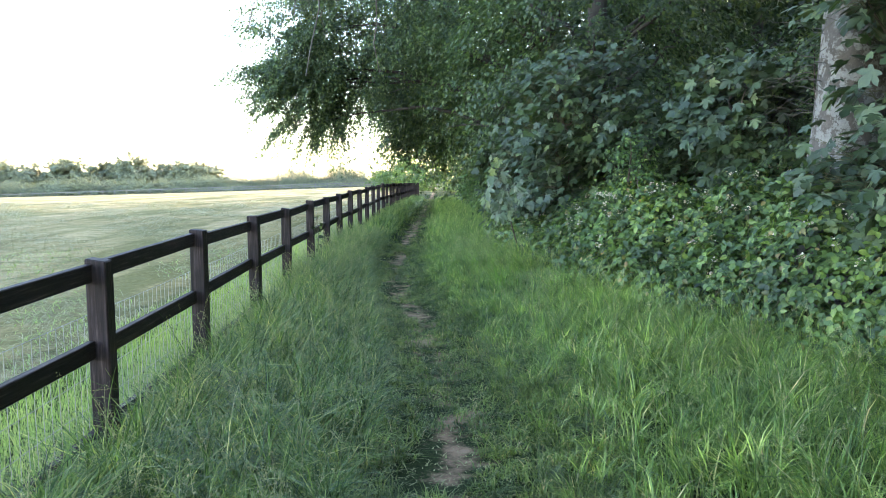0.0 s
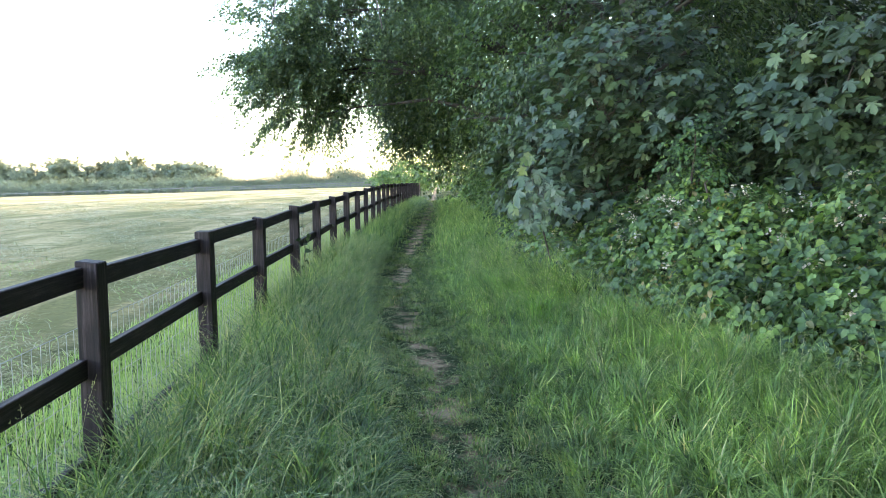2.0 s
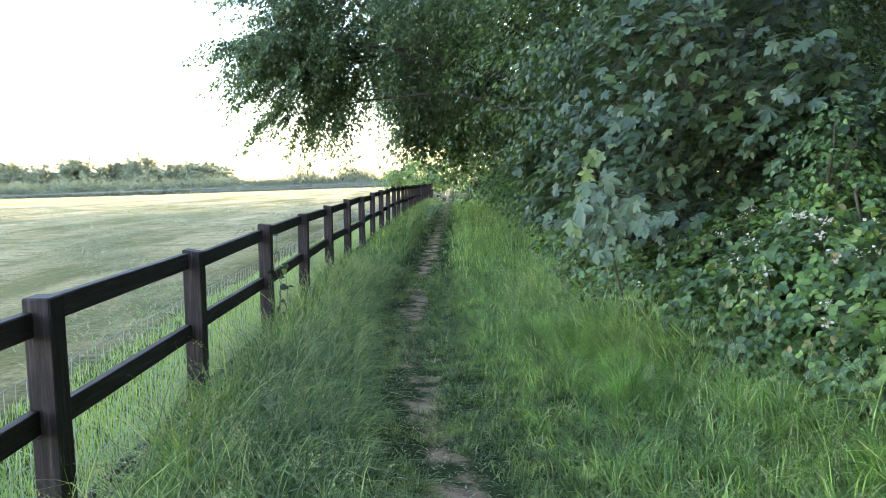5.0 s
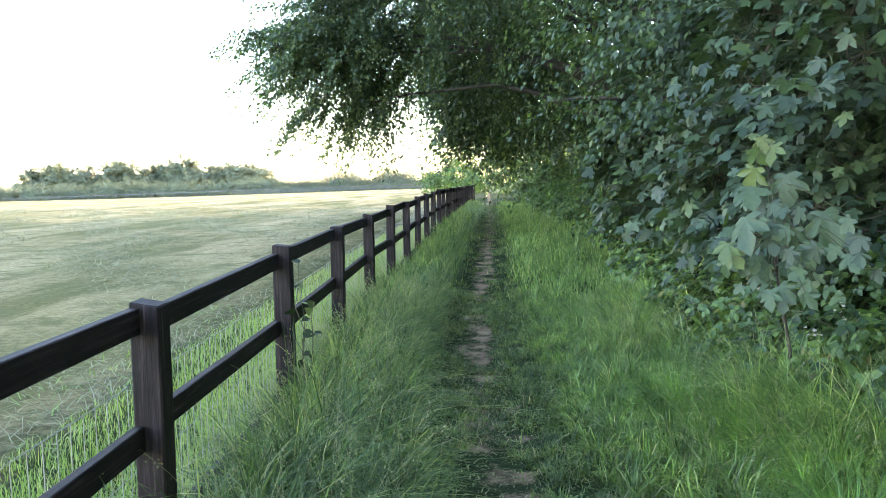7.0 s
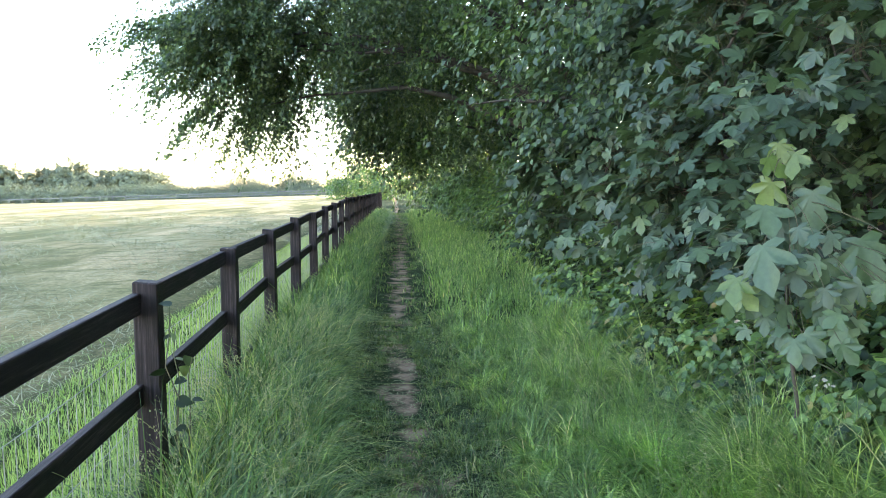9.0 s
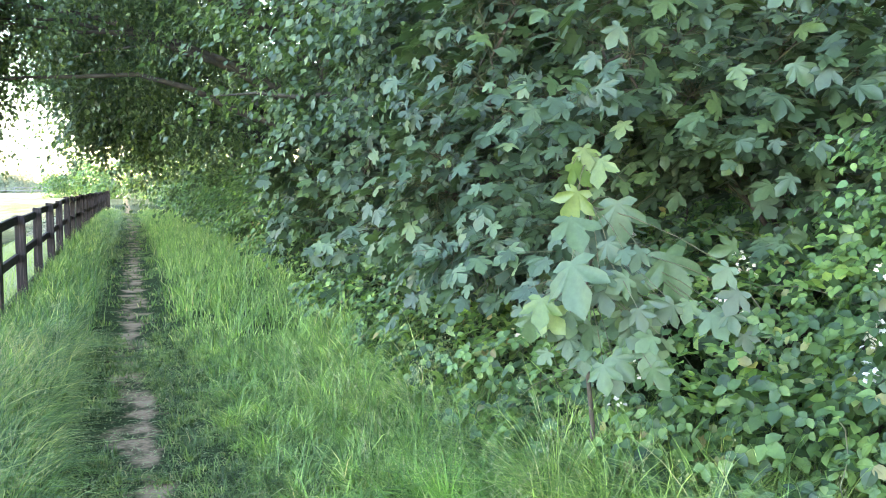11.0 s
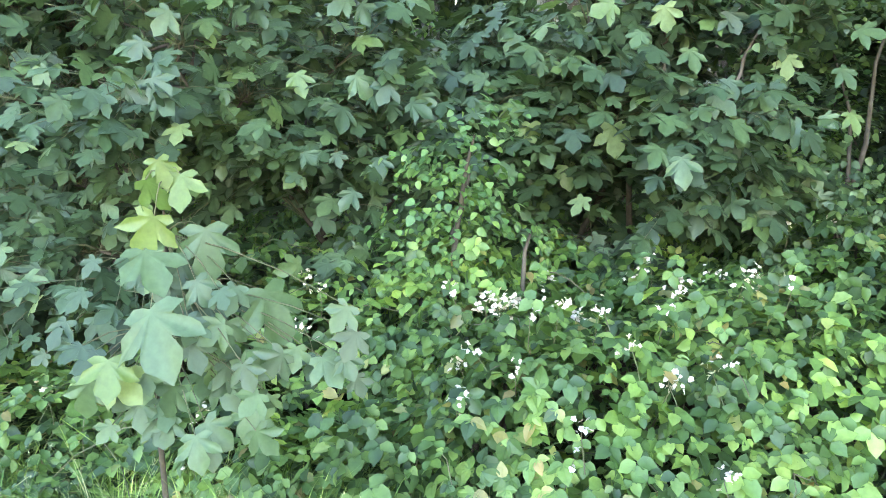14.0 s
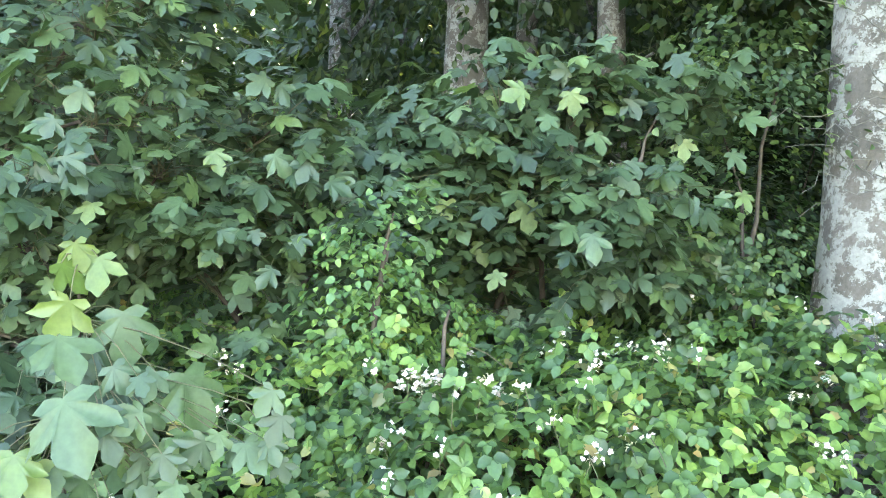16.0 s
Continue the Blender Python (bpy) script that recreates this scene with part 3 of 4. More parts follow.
# unseen taller trees: crowns close over the wood's edge, added to shade the shrubs
for (tx, ty) in ((7.6, 1.0), (7.4, 5.6), (7.2, -5.0), (11.5, -1.5), (11.0, 6.5)):
    tree((tx, ty), 18, 0.27, (tx - 2.0, ty, 9.0), (4.6, 4.4, 4.4), 480, 60, 1.1, 0.23, BEECH, DIAMOND, "tall beech with unseen crown that shades the wood's edge", BARK, 10, 0.2, None, -0.3, 5.4, WOOD, "beech_tree")
over = bpy.data.objects["beech_tree.008"]
over_at = np.array(over.location)
for (sx, sy, sz, ex, ey, ez) in ((0.25, 6.3, 4.6, -0.13, 6.1, 2.35), (0.3, 7.1, 4.6, 0.43, 7.1, 2.5), (0.2, 6.2, 4.3, -0.62, 6.2, 2.75), (-0.2, 6.9, 4.6, -0.35, 6.9, 3.0)):
    a, b = np.array([sx, sy, sz]), np.array([ex, ey, ez])
    high = np.array([4.5, 5.8, 7.5])
    line = np.concatenate([bow(high, a, 0.5, 7, 0.03)[:-1], bow(a, b, 0.0, 9, 0.035)])
    v, f = tube(line - over_at, np.concatenate([np.linspace(0.05, 0.016, 6), np.linspace(0.014, 0.004, 9)]), 5)
    mesh_ob("hanging_twig", v, f, DEAD_TWIG, over, True)
    for q in range(3):
        w = line[8 + 2 * q]
        v, f = tube(bow(w, w + np.array([rng.normal(0, 0.15), rng.normal(0, 0.15), -rng.uniform(0.15, 0.35)]), 0.03, 6, 0.01) - over_at, np.linspace(0.004, 0.0015, 6), 4)
        mesh_ob("hanging_twig", v, f, DEAD_TWIG, over, True)


def thicket(cx, cy, rx, ry, h, sprays, per, size, leaf, label, name="understorey_shrub", shape=LEAF, reach=0.6, stems=6):
    z = float(ground_z(cx, cy))
    root = empty(name, (cx, cy, z), label, "shrub", "shrubs of the wood")
    off = np.array([cx, cy, z])
    p, d = crown_points(sprays, (cx, cy, z + h * 0.45), (rx, ry, h * 0.58), 0.35, 0.7, -0.35, floor=0.15)
    for k in rng.choice(len(p), min(stems, len(p)), replace=False):
        v, f = tube(bow((rng.normal(0, 0.15), rng.normal(0, 0.15), 0), p[k] - off, 0.2, 6, 0.04), np.linspace(0.03, 0.006, 6), 5)
        mesh_ob("stem", v, f, TWIG, root, True)
    lp, lf, ls = spray_leaves(p, d, per, reach, size, shape)
    v, f = scatter(shape, lp - off, lf, ls)
    tagged(mesh_ob("foliage", v, f, leaf, root), kind="stuff")
    return root


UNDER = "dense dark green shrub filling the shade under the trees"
# the three with y below -4 are out of view, added to block sky light
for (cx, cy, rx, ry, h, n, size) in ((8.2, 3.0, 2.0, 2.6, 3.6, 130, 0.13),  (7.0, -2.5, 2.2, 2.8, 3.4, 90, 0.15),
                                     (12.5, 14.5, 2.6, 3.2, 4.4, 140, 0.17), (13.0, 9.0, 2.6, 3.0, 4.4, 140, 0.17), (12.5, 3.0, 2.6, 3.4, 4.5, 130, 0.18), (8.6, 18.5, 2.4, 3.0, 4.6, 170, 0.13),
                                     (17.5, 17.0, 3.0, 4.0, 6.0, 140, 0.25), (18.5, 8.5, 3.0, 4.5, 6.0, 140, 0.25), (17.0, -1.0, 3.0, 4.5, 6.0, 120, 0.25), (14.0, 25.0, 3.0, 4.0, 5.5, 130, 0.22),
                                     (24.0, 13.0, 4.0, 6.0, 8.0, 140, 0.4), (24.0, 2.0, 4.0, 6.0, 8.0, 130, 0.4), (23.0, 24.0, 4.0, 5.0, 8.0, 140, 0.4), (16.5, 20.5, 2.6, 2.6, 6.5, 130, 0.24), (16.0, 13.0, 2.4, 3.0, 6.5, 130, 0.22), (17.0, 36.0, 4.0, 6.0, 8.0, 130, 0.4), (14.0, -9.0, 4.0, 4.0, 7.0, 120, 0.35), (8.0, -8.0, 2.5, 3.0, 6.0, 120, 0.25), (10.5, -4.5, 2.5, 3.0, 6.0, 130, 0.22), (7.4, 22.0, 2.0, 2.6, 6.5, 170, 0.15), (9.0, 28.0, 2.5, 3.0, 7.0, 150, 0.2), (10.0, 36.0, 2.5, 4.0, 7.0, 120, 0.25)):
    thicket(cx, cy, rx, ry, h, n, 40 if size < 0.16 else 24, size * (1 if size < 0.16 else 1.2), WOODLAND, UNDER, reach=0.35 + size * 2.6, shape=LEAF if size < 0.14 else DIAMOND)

# backing wall added to block sky and sun; number 6 is lower, a sun gap
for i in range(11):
    thicket(27.0 + 2.5 * math.sin(i * 1.9), -16 + 8.0 * i, 4.0, 5.5, 9.0 if i == 6 else 18.0, 260, 20, 1.0, WOODLAND, "dense wall of foliage added deep inside the wood to block sky", "woodland_thicket", DIAMOND, 1.8)
for (cx, cy, rx, ry, h, n) in ((7.2, 12.6, 1.5, 2.2, 3.3, 260), (8.2, 9.6, 1.4, 2.0, 3.0, 220), (6.4, 14.8, 1.5, 1.8, 3.4, 160)):
    thicket(cx, cy, rx, ry, h, n, 44, 0.075, HAWTHORN, "small-leaved green shrub in the shade of the wood", reach=0.42)
for (cx, cy, h) in ((6.5, 92.0, 8.0), (1.0, 104.0, 6.5), (-3.5, 112.0, 5.0)):
    thicket(cx, cy, 4.5, 4.0, h, 170, 30, 0.34, HAWTHORN, "grey-green trees closing the far end of the path", "woodland_thicket", DIAMOND, 1.0)
HEDGE_LABEL = "hedge of mixed bramble and hawthorn beside the path"
for (cy, n, size) in ((19.5, 150, 0.09), (23.5, 150, 0.1), (28.0, 130, 0.12), (33.0, 120, 0.14), (39.0, 110, 0.17), (46.0, 100, 0.2), (55.0, 100, 0.24), (66.0, 100, 0.3)):
    ry = 2.4 if cy < 30 else 4.2
    thicket(float(edge_x(cy)) + 1.3, cy, 1.3, ry, 1.9, n, 40, size, BRAMBLE if cy < 24 else HAWTHORN, HEDGE_LABEL, "hedgerow_shrub", LEAF, 0.5)


# ---- sycamores at the edge of the wood ----
SYC_MESHES = []
for k, (v, f) in enumerate(SYC_SHAPES):
    for m in (SYCAMORE, YOUNG, PALE):
        me = bpy.data.meshes.new("leaf")
        me.from_pydata(v.tolist(), [], f.tolist())
        me.polygons.foreach_set("use_smooth", np.ones(len(f), bool))
        me.materials.append(m)
        SYC_MESHES.append(me)


def leaf_object(place, fr, size, root, off, shade=0, which=None):
    k = which if which is not None else rng.integers(0, 4)
    ob = new("leaf", SYC_MESHES[3 * int(k) + shade])
    ob.parent = root
    m = Matrix([list(row) + [0] for row in (fr * size)] + [[0, 0, 0, 1]])
    m.translation = Vector((np.asarray(place) - off).tolist())
    ob.matrix_basis = m
    return ob


def sycamore(base, boughs, label, near, name="sycamore_shrub", size=0.12, per=46, stem=0.035):
    """boughs: (end, reach) pairs. Up to near leaves are parts of their own, the rest is joined."""
    bx, by = base
    off = np.array([bx, by, float(ground_z(bx, by))])
    root = empty(name, off, label, "shrub", "sycamores at the wood's edge")
    P, F, S, tw, lines, wood = [], [], [], [], [], []
    for end, reach in boughs:
        end = np.asarray(end, float)
        out = unit(end - (off + np.array([0, 0, 0.5 * end[2]])))
        if not lines or (len(lines) < 7 and rng.random() < 0.5):
            start, thick = np.array([rng.normal(0, 0.25), rng.normal(0, 0.4), 0.0]), stem
        else:
            every = np.concatenate([ln[2:7] for ln in lines])
            away = np.linalg.norm(every - (end - off), axis=1) + 0.8 * np.maximum(0, every[:, 2] - (end - off)[2])
            start, thick = every[int(np.argmin(away))], 0.012
        line = bow(start, end - off, 0.12 * np.linalg.norm(end - off - start), 9, 0.03)
        lines.append(line)
        v, f = tube(line, np.linspace(thick, 0.005, 9), 6)
        wood.append(mesh_ob("bough", v, f, TWIG, root, True))
        p, fr, s = spray_leaves(end[None], out[None], per, reach, size, None, 0.24, 0.6, 0.35)
        P.append(p), F.append(fr), S.append(s)
        for q in p[::2]:
            j = rng.integers(5, 9)
            tw.append(tube(bow(line[j], q - off, 0.04, 4), np.linspace(0.004, 0.0016, 4), 3))
    v, f = merge(tw)
    tagged(mesh_ob("leaf_stalk", v, f, CANE, root, True), kind="stuff")
    P, F, S = np.concatenate(P), np.concatenate(F), np.concatenate(S)
    order = np.argsort(P[:, 0] + 0.3 * np.abs(P[:, 1] - 10))
    for k in order[:near]:
        leaf_object(P[k], F[k], S[k], wood[k // per], off, 2 if rng.random() < 0.02 else 0)
    rest = order[near:]
    if len(rest):
        which = rng.integers(0, 4, len(rest))
        v, f = merge([scatter(SYC_SHAPES[k], P[rest[which == k]] - off, F[rest[which == k]], S[rest[which == k]]) for k in range(4)])
        tagged(mesh_ob("foliage", v, f, SYCAMORE, root), kind="stuff")
    return root


def bough_field(n, lo, hi, face, reach):
    """Ends of boughs filling a box-shaped mass; face(y, z) gives how far towards the path it may come."""
    out = []
    while len(out) < n:
        y, z = rng.uniform(lo[0], hi[0]), rng.uniform(lo[1], hi[1])
        x = face(y, z) + abs(rng.normal(0, 0.55))
        if noise.noise(Vector((x * 0.9, y * 1.25, z * 1.7))) > -0.16:
            out.append(((x, y, z), reach * rng.uniform(0.8, 1.2)))
    return out


SYC = "sycamore shrub with broad dark green lobed leaves"
sycamore((4.4, 13.2), bough_field(100, (11.5, 0.95), (15.2, 3.4), lambda y, z: 2.3 + 0.2 * (z - 1.6) ** 2 + 0.3 * abs(y - 12.8), 0.48), SYC, 300)
sycamore((4.9, 12.0), bough_field(36, (10.9, 1.1), (12.0, 2.45), lambda y, z: 3.3 + 0.25 * abs(z - 1.9) + 0.5 * abs(y - 11.6), 0.42), SYC + " among brambles", 120, size=0.12)
hanging = sycamore((6.2, 10.4), bough_field(88, (8.9, 1.2), (11.0, 2.8), lambda y, z: 4.5 + 0.2 * abs(z - 1.9) + 0.2 * abs(y - 10), 0.42), SYC + " hanging over brambles", 300, size=0.13)
for (px, py, pz, s) in ((4.80, 9.96, 2.32, 0.18), (4.6, 9.85, 2.06, 0.19), (4.43, 10.29, 2.06, 0.14), (4.7, 9.2, 2.1, 0.14), (4.9, 9.0, 2.45, 0.13), (4.6, 9.6, 2.7, 0.15), (4.7, 10.1, 2.72, 0.14)):
    fr = leaf_frames(np.array([[-0.9 + rng.normal(0, 0.2), -0.5 + rng.normal(0, 0.2), -0.1]]), np.array([[0.2 * rng.normal(), 0.2 * rng.normal(), -1.0]]))[0]
    leaf_object((px, py, pz), fr, s, hanging, np.array(hanging.location), 2)
sycamore((6.8, 7.0), bough_field(64, (4.0, 1.1), (7.2, 4.2), lambda y, z: 4.6 + 0.2 * abs(z - 2.0) + 0.12 * abs(y - 7), 0.55), SYC + " behind the brambles", 120, size=0.145)
sycamore((4.9, 18.0), bough_field(54, (15.2, 0.8), (19.5, 4.6), lambda y, z: 2.6 + 0.15 * (z - 1.6) ** 2, 0.55), SYC + " at the path's edge", 0, size=0.16)
sycamore((7.0, 3.0), bough_field(40, (0.0, 0.8), (4.8, 4.6), lambda y, z: 5.4 + 0.15 * abs(z - 2.0), 0.6), SYC + " behind the brambles", 0, size=0.18)

# young sycamore that stands out in front, big leaves and a yellow-green shoot
sap_off = np.array([2.25, 10.75, float(ground_z(2.25, 10.75))])
sapling = empty("sycamore_sapling", sap_off, "young sycamore with large pale-blue green leaves and yellow shoot", "sapling")
TOP = np.array([1.86, 10.3, 1.66])
stem_line = bow((0, 0, 0), TOP - sap_off, 0.12, 9, 0.012)
v, f = tube(stem_line, np.linspace(0.014, 0.003, 9), 6)
mesh_ob("stem", v, f, TWIG, sapling, True)
sap_leaves = [((1.78, 10.28, 1.46), 0.15, 0), ((1.95, 10.22, 1.52), 0.16, 0), ((1.80, 10.3, 1.66), 0.11, 1), ((1.9, 10.27, 1.68), 0.12, 1), ((1.84, 10.3, 1.72), 0.09, 1), ((1.8, 10.26, 1.56), 0.13, 1),
              ((1.74, 10.2, 1.3), 0.2, 0), ((2.1, 10.12, 1.33), 0.2, 0), ((1.68, 10.3, 1.16), 0.12, 1), ((1.72, 10.34, 1.1), 0.12, 1)]
for _ in range(58):
    a = rng.uniform(0, 1)
    c, w = 0.06 + 0.16 * math.sin(math.pi * a), 0.08 + 0.07 * math.sin(math.pi * a)
    q = rng.normal(0, w)
    sap_leaves.append(((1.84 + (c + q) * 0.7, 10.3 - (c + q) * 0.7 + rng.normal(0, 0.12), 0.88 + 0.55 * a), rng.uniform(0.065, 0.12), 0))
stalks = []
for (pl, size, shade) in sap_leaves:
    fr = leaf_frames(np.array([[-0.6 + rng.normal(0, 0.3), -0.6 + rng.normal(0, 0.3), 0.4 + rng.normal(0, 0.2)]]), np.array([[-0.35 + rng.normal(0, 0.45), -0.25 + rng.normal(0, 0.45), -0.9]]))[0]
    leaf_object(pl, fr, size, sapling, sap_off, shade)
    j = int(np.argmin(np.linalg.norm(stem_line + sap_off - np.array(pl), axis=1)))
    stalks.append(tube(bow(stem_line[j], np.array(pl) - sap_off, 0.03, 4), np.linspace(0.003, 0.0018, 4), 3))
v, f = merge(stalks)
tagged(mesh_ob("leaf_stalk", v, f, CANE, sapling, True), kind="stuff")


# ---- bramble bank ----
def bank_height(x, y):
    d = x - edge_x(y)
    top = 1.12 - 0.25 * np.clip((y - 9.5) / 3.0, 0, 1)
    return np.where(d < -0.25, 0, np.clip((d + 0.25) / 1.5, 0, 1) ** 0.55 * top) * (1 + 0.3 * ripple(x * 1.3, y * 1.3))


def trifoliate(name, base_y, span, count, near, label, leaf_size=0.066):
    y0, y1 = base_y, base_y + span
    cx, cy = float(edge_x((y0 + y1) / 2)) + 1.0, (y0 + y1) / 2
    off = np.array([cx, cy, float(ground_z(cx, cy))])
    root = empty(name, off, label, "bramble", "bramble bank")
    y = rng.uniform(y0, y1, count)
    d = rng.uniform(-0.3, 3.0, count)
    x = edge_x(y) + d
    h = bank_height(x, y) + 0.02
    depth = np.where(rng.random(count) < 0.75, rng.uniform(0.9, 1.12, count), rng.uniform(0.1, 0.95, count))
    z = ground_z(x, y) + np.maximum(0.05, h * depth + rng.normal(0, 0.08, count))
    e = 0.08
    gxn = -(bank_height(x + e, y) - bank_height(x - e, y)) / (2 * e)
    gyn = -(bank_height(x, y + e) - bank_height(x, y - e)) / (2 * e)
    nor = unit(np.stack([np.clip(gxn, -2, 2) * 0.8, np.clip(gyn, -2, 2) * 0.8, np.ones(count)], -1) + rng.normal(0, 0.6, (count, 3)))
    tip = np.stack([np.clip(gxn, -2, 1), np.clip(gyn, -1, 1), -0.3 * np.ones(count)], -1) + rng.normal(0, 0.7, (count, 3))
    fr = leaf_frames(nor, tip)
    size = leaf_size * rng.uniform(0.6, 1.3, count)
    P = np.stack([x, y, z], -1)
    # three leaflets to a leaf
    sv, sf = BROAD
    vs, fs = [], []
    for k, (ang, sc) in enumerate(((0, 1.0), (72, 0.85), (-72, 0.85))):
        c, s = math.cos(radians(ang)), math.sin(radians(ang))
        w = sv * sc @ np.array([[c, s, 0], [-s, c, 0], [0, 0, 1]])
        w[:, 1] += 0.12 if ang == 0 else 0.0
        vs.append(w)
        fs.append(sf + k * len(sv))
    tri_v, tri_f = np.concatenate(vs), np.concatenate(fs)
    lv, lf4 = LEAF
    few_v, few_f = [], []
    for k, (ang, sc) in enumerate(((0, 1.0), (72, 0.85), (-72, 0.85))):
        c, s = math.cos(radians(ang)), math.sin(radians(ang))
        w = (lv * np.array([1.4, 1.05, 1.6])) * sc @ np.array([[c, s, 0], [-s, c, 0], [0, 0, 1]])
        w[:, 1] += 0.12 if ang == 0 else 0.0
        few_v.append(w)
        few_f.append(lf4 + k * len(lv))
    few = (np.concatenate(few_v), np.concatenate(few_f))
    order = np.argsort(np.abs(y - 9.6) + 0.6 * d)
    me = bpy.data.meshes.new("bramble_leaf")
    me.from_pydata(tri_v.tolist(), [], tri_f.tolist())
    me.materials.append(BRAMBLE)
    for k in order[:near]:
        ob = new("bramble_leaf", me)
        ob.parent = root
        m = Matrix([list(row) + [0] for row in (fr[k] * size[k])] + [[0, 0, 0, 1]])
        m.translation = Vector((P[k] - off).tolist())
        ob.matrix_basis = m
    rest = order[near:]
    canes, extra_p, extra_f, extra_s = [], [], [], []
    for _ in range(int(span * 9)):
        yy = rng.uniform(y0, y1)
        dd = rng.uniform(0.4, 2.4)
        a = np.array([edge_x(yy) + dd, yy, 0.1])
        b = a + np.array([-rng.uniform(0.3, 1.0), rng.normal(0, 0.7), 0])
        b[2] = float(bank_height(b[0], b[1])) * 1.02 + 0.05
        line = bow(a - off, b - off, rng.uniform(0.3, 0.55), 12, 0.01)
        canes.append(tube(line, np.linspace(0.005, 0.002, 12), 4))
        m = 11
        at = np.array([line[4 + (q * 8) // m] for q in range(m)]) + rng.normal(0, 0.04, (m, 3))
        extra_p.append(at + off)
        extra_f.append(leaf_frames(np.array([-0.3, -0.1, 1.0]) + rng.normal(0, 0.4, (m, 3)), rng.normal(0, 0.7, (m, 3)) + np.array([-0.4, 0, -0.3])))
        extra_s.append(leaf_size * rng.uniform(0.5, 1.1, m))
    v, f = merge([scatter(few, P[rest] - off, fr[rest], size[rest]), scatter(few, np.concatenate(extra_p) - off, np.concatenate(extra_f), np.concatenate(extra_s))])
    tagged(mesh_ob("foliage", v, f, BRAMBLE, root), kind="stuff")
    v, f = merge(canes)
    tagged(mesh_ob("cane", v, f, CANE, root, True), kind="stuff")
    return root, off


BR = "bramble bushes in leaf with white and pinkish flowers"
banks = [trifoliate("bramble_bush", 8.4, 2.2, 5600, 300, BR), trifoliate("bramble_bush", 10.6, 2.0, 3100, 120, BR), trifoliate("bramble_bush", 5.6, 2.8, 6000, 0, BR, 0.07), trifoliate("bramble_bush", 2.6, 3.0, 4400, 0, BR, 0.07), trifoliate("bramble_bush", 12.6, 4.5, 3600, 0, BR, 0.07)]


def flower_mesh(seed):
    """One bramble flower: five cupped petals."""
    r = np.random.default_rng(seed)
    pieces = []
    for k in range(5):
        a = 2 * math.pi * k / 5 + r.uniform(0, 0.3)
        tip = np.array([math.cos(a), math.sin(a), 0.25]) + r.normal(0, 0.15, 3)
        pieces.append(scatter((LEAF[0] * np.array([1.7, 1, 1]), LEAF[1]), np.zeros((1, 3)), leaf_frames(np.array([[0, 0, 1.0]]) + r.normal(0, 0.15, (1, 3)), tip[None]), [r.uniform(0.011, 0.016)]))
    v, f = merge(pieces)
    me = bpy.data.meshes.new("flower")
    me.from_pydata(v.tolist(), [], [t for g in f for t in g.tolist()])
    me.materials.append(PETAL)
    return me


FLOWERS = [flower_mesh(3), flower_mesh(4), flower_mesh(5)]
stalk_v, stalk_f = tube([(0, 0, -0.14), (0.006, 0, -0.07), (0.0, 0.004, 0.0), (0.003, 0, 0.02)], [0.0025, 0.002, 0.0018, 0.001], 5)
STALK = bpy.data.meshes.new("flower_stem")
STALK.from_pydata(stalk_v.tolist(), [], stalk_f.tolist())
STALK.materials.append(CANE)


def place_flowers(bank, y0, y1, count, dlo=0.0, dhi=2.2):
    root, off = bank
    for _ in range(count):
        y = rng.uniform(y0, y1)
        x = edge_x(y) + rng.uniform(dlo, dhi)
        z = ground_z(x, y) + bank_height(x, y) * 1.1 + 0.1
        cluster = new("flower_stem", STALK)
        cluster.parent = root
        cluster.matrix_basis = Matrix.Translation((float(x - off[0]), float(y - off[1]), float(z - off[2]))) @ pose(0, 0, 0, rng.uniform(-25, 25), rng.uniform(-35, 5), rng.uniform(-40, 40))
        for _ in range(rng.integers(5, 13)):
            ob = new("flower", FLOWERS[rng.integers(0, 3)])
            ob.parent = cluster
            c = rng.normal(0, 0.024, 3)
            ob.matrix_basis = pose(c[0], c[1], c[2] + 0.015, rng.uniform(-45, 45), rng.uniform(-70, 20), rng.uniform(0, 360)) @ Matrix.Scale(rng.uniform(0.75, 1.1), 4)


place_flowers(banks[0], 8.4, 10.0, 34, -0.05, 1.0)
place_flowers(banks[0], 8.6, 10.6, 16, 0.8, 2.2)
place_flowers(banks[1], 10.6, 12.4, 16)
place_flowers(banks[2], 5.6, 8.4, 42)
place_flowers(banks[3], 3.6, 5.6, 26)

# hawthorn sprig growing out of the brambles
thicket(3.86, 10.43, 0.36, 0.42, 2.2, 110, 36, 0.045, HAWTHORN, "hawthorn bush with small bright leaves among brambles", "hawthorn_bush", BROAD, 0.22, 8)
thicket(5.55, 8.75, 0.6, 0.8, 3.4, 190, 34, 0.052, BEECH, "hawthorn bush with small dark leaves beside a pale trunk", "hawthorn_bush", BROAD, 0.25, 8)


# ---- far side of the field ----
far_fence = empty("field_fence", (-60, 190, 0), "weathered grey post-and-rail fence across the field", "fence")
fz = lambda x, y: float(ground_z(x, y))
fp = bpy.data.meshes.new("post")
bm = box_bm(0.16, 0.16, 1.5, 0.01, 0, 0, 0.55)
bm.to_mesh(fp)
bm.free()
fp.materials.append(GREY_RAIL)
fr_me = bpy.data.meshes.new("rail")
bm = box_bm(3.0, 0.06, 0.16, 0.01)
bm.to_mesh(fr_me)
bm.free()
fr_me.materials.append(GREY_RAIL)
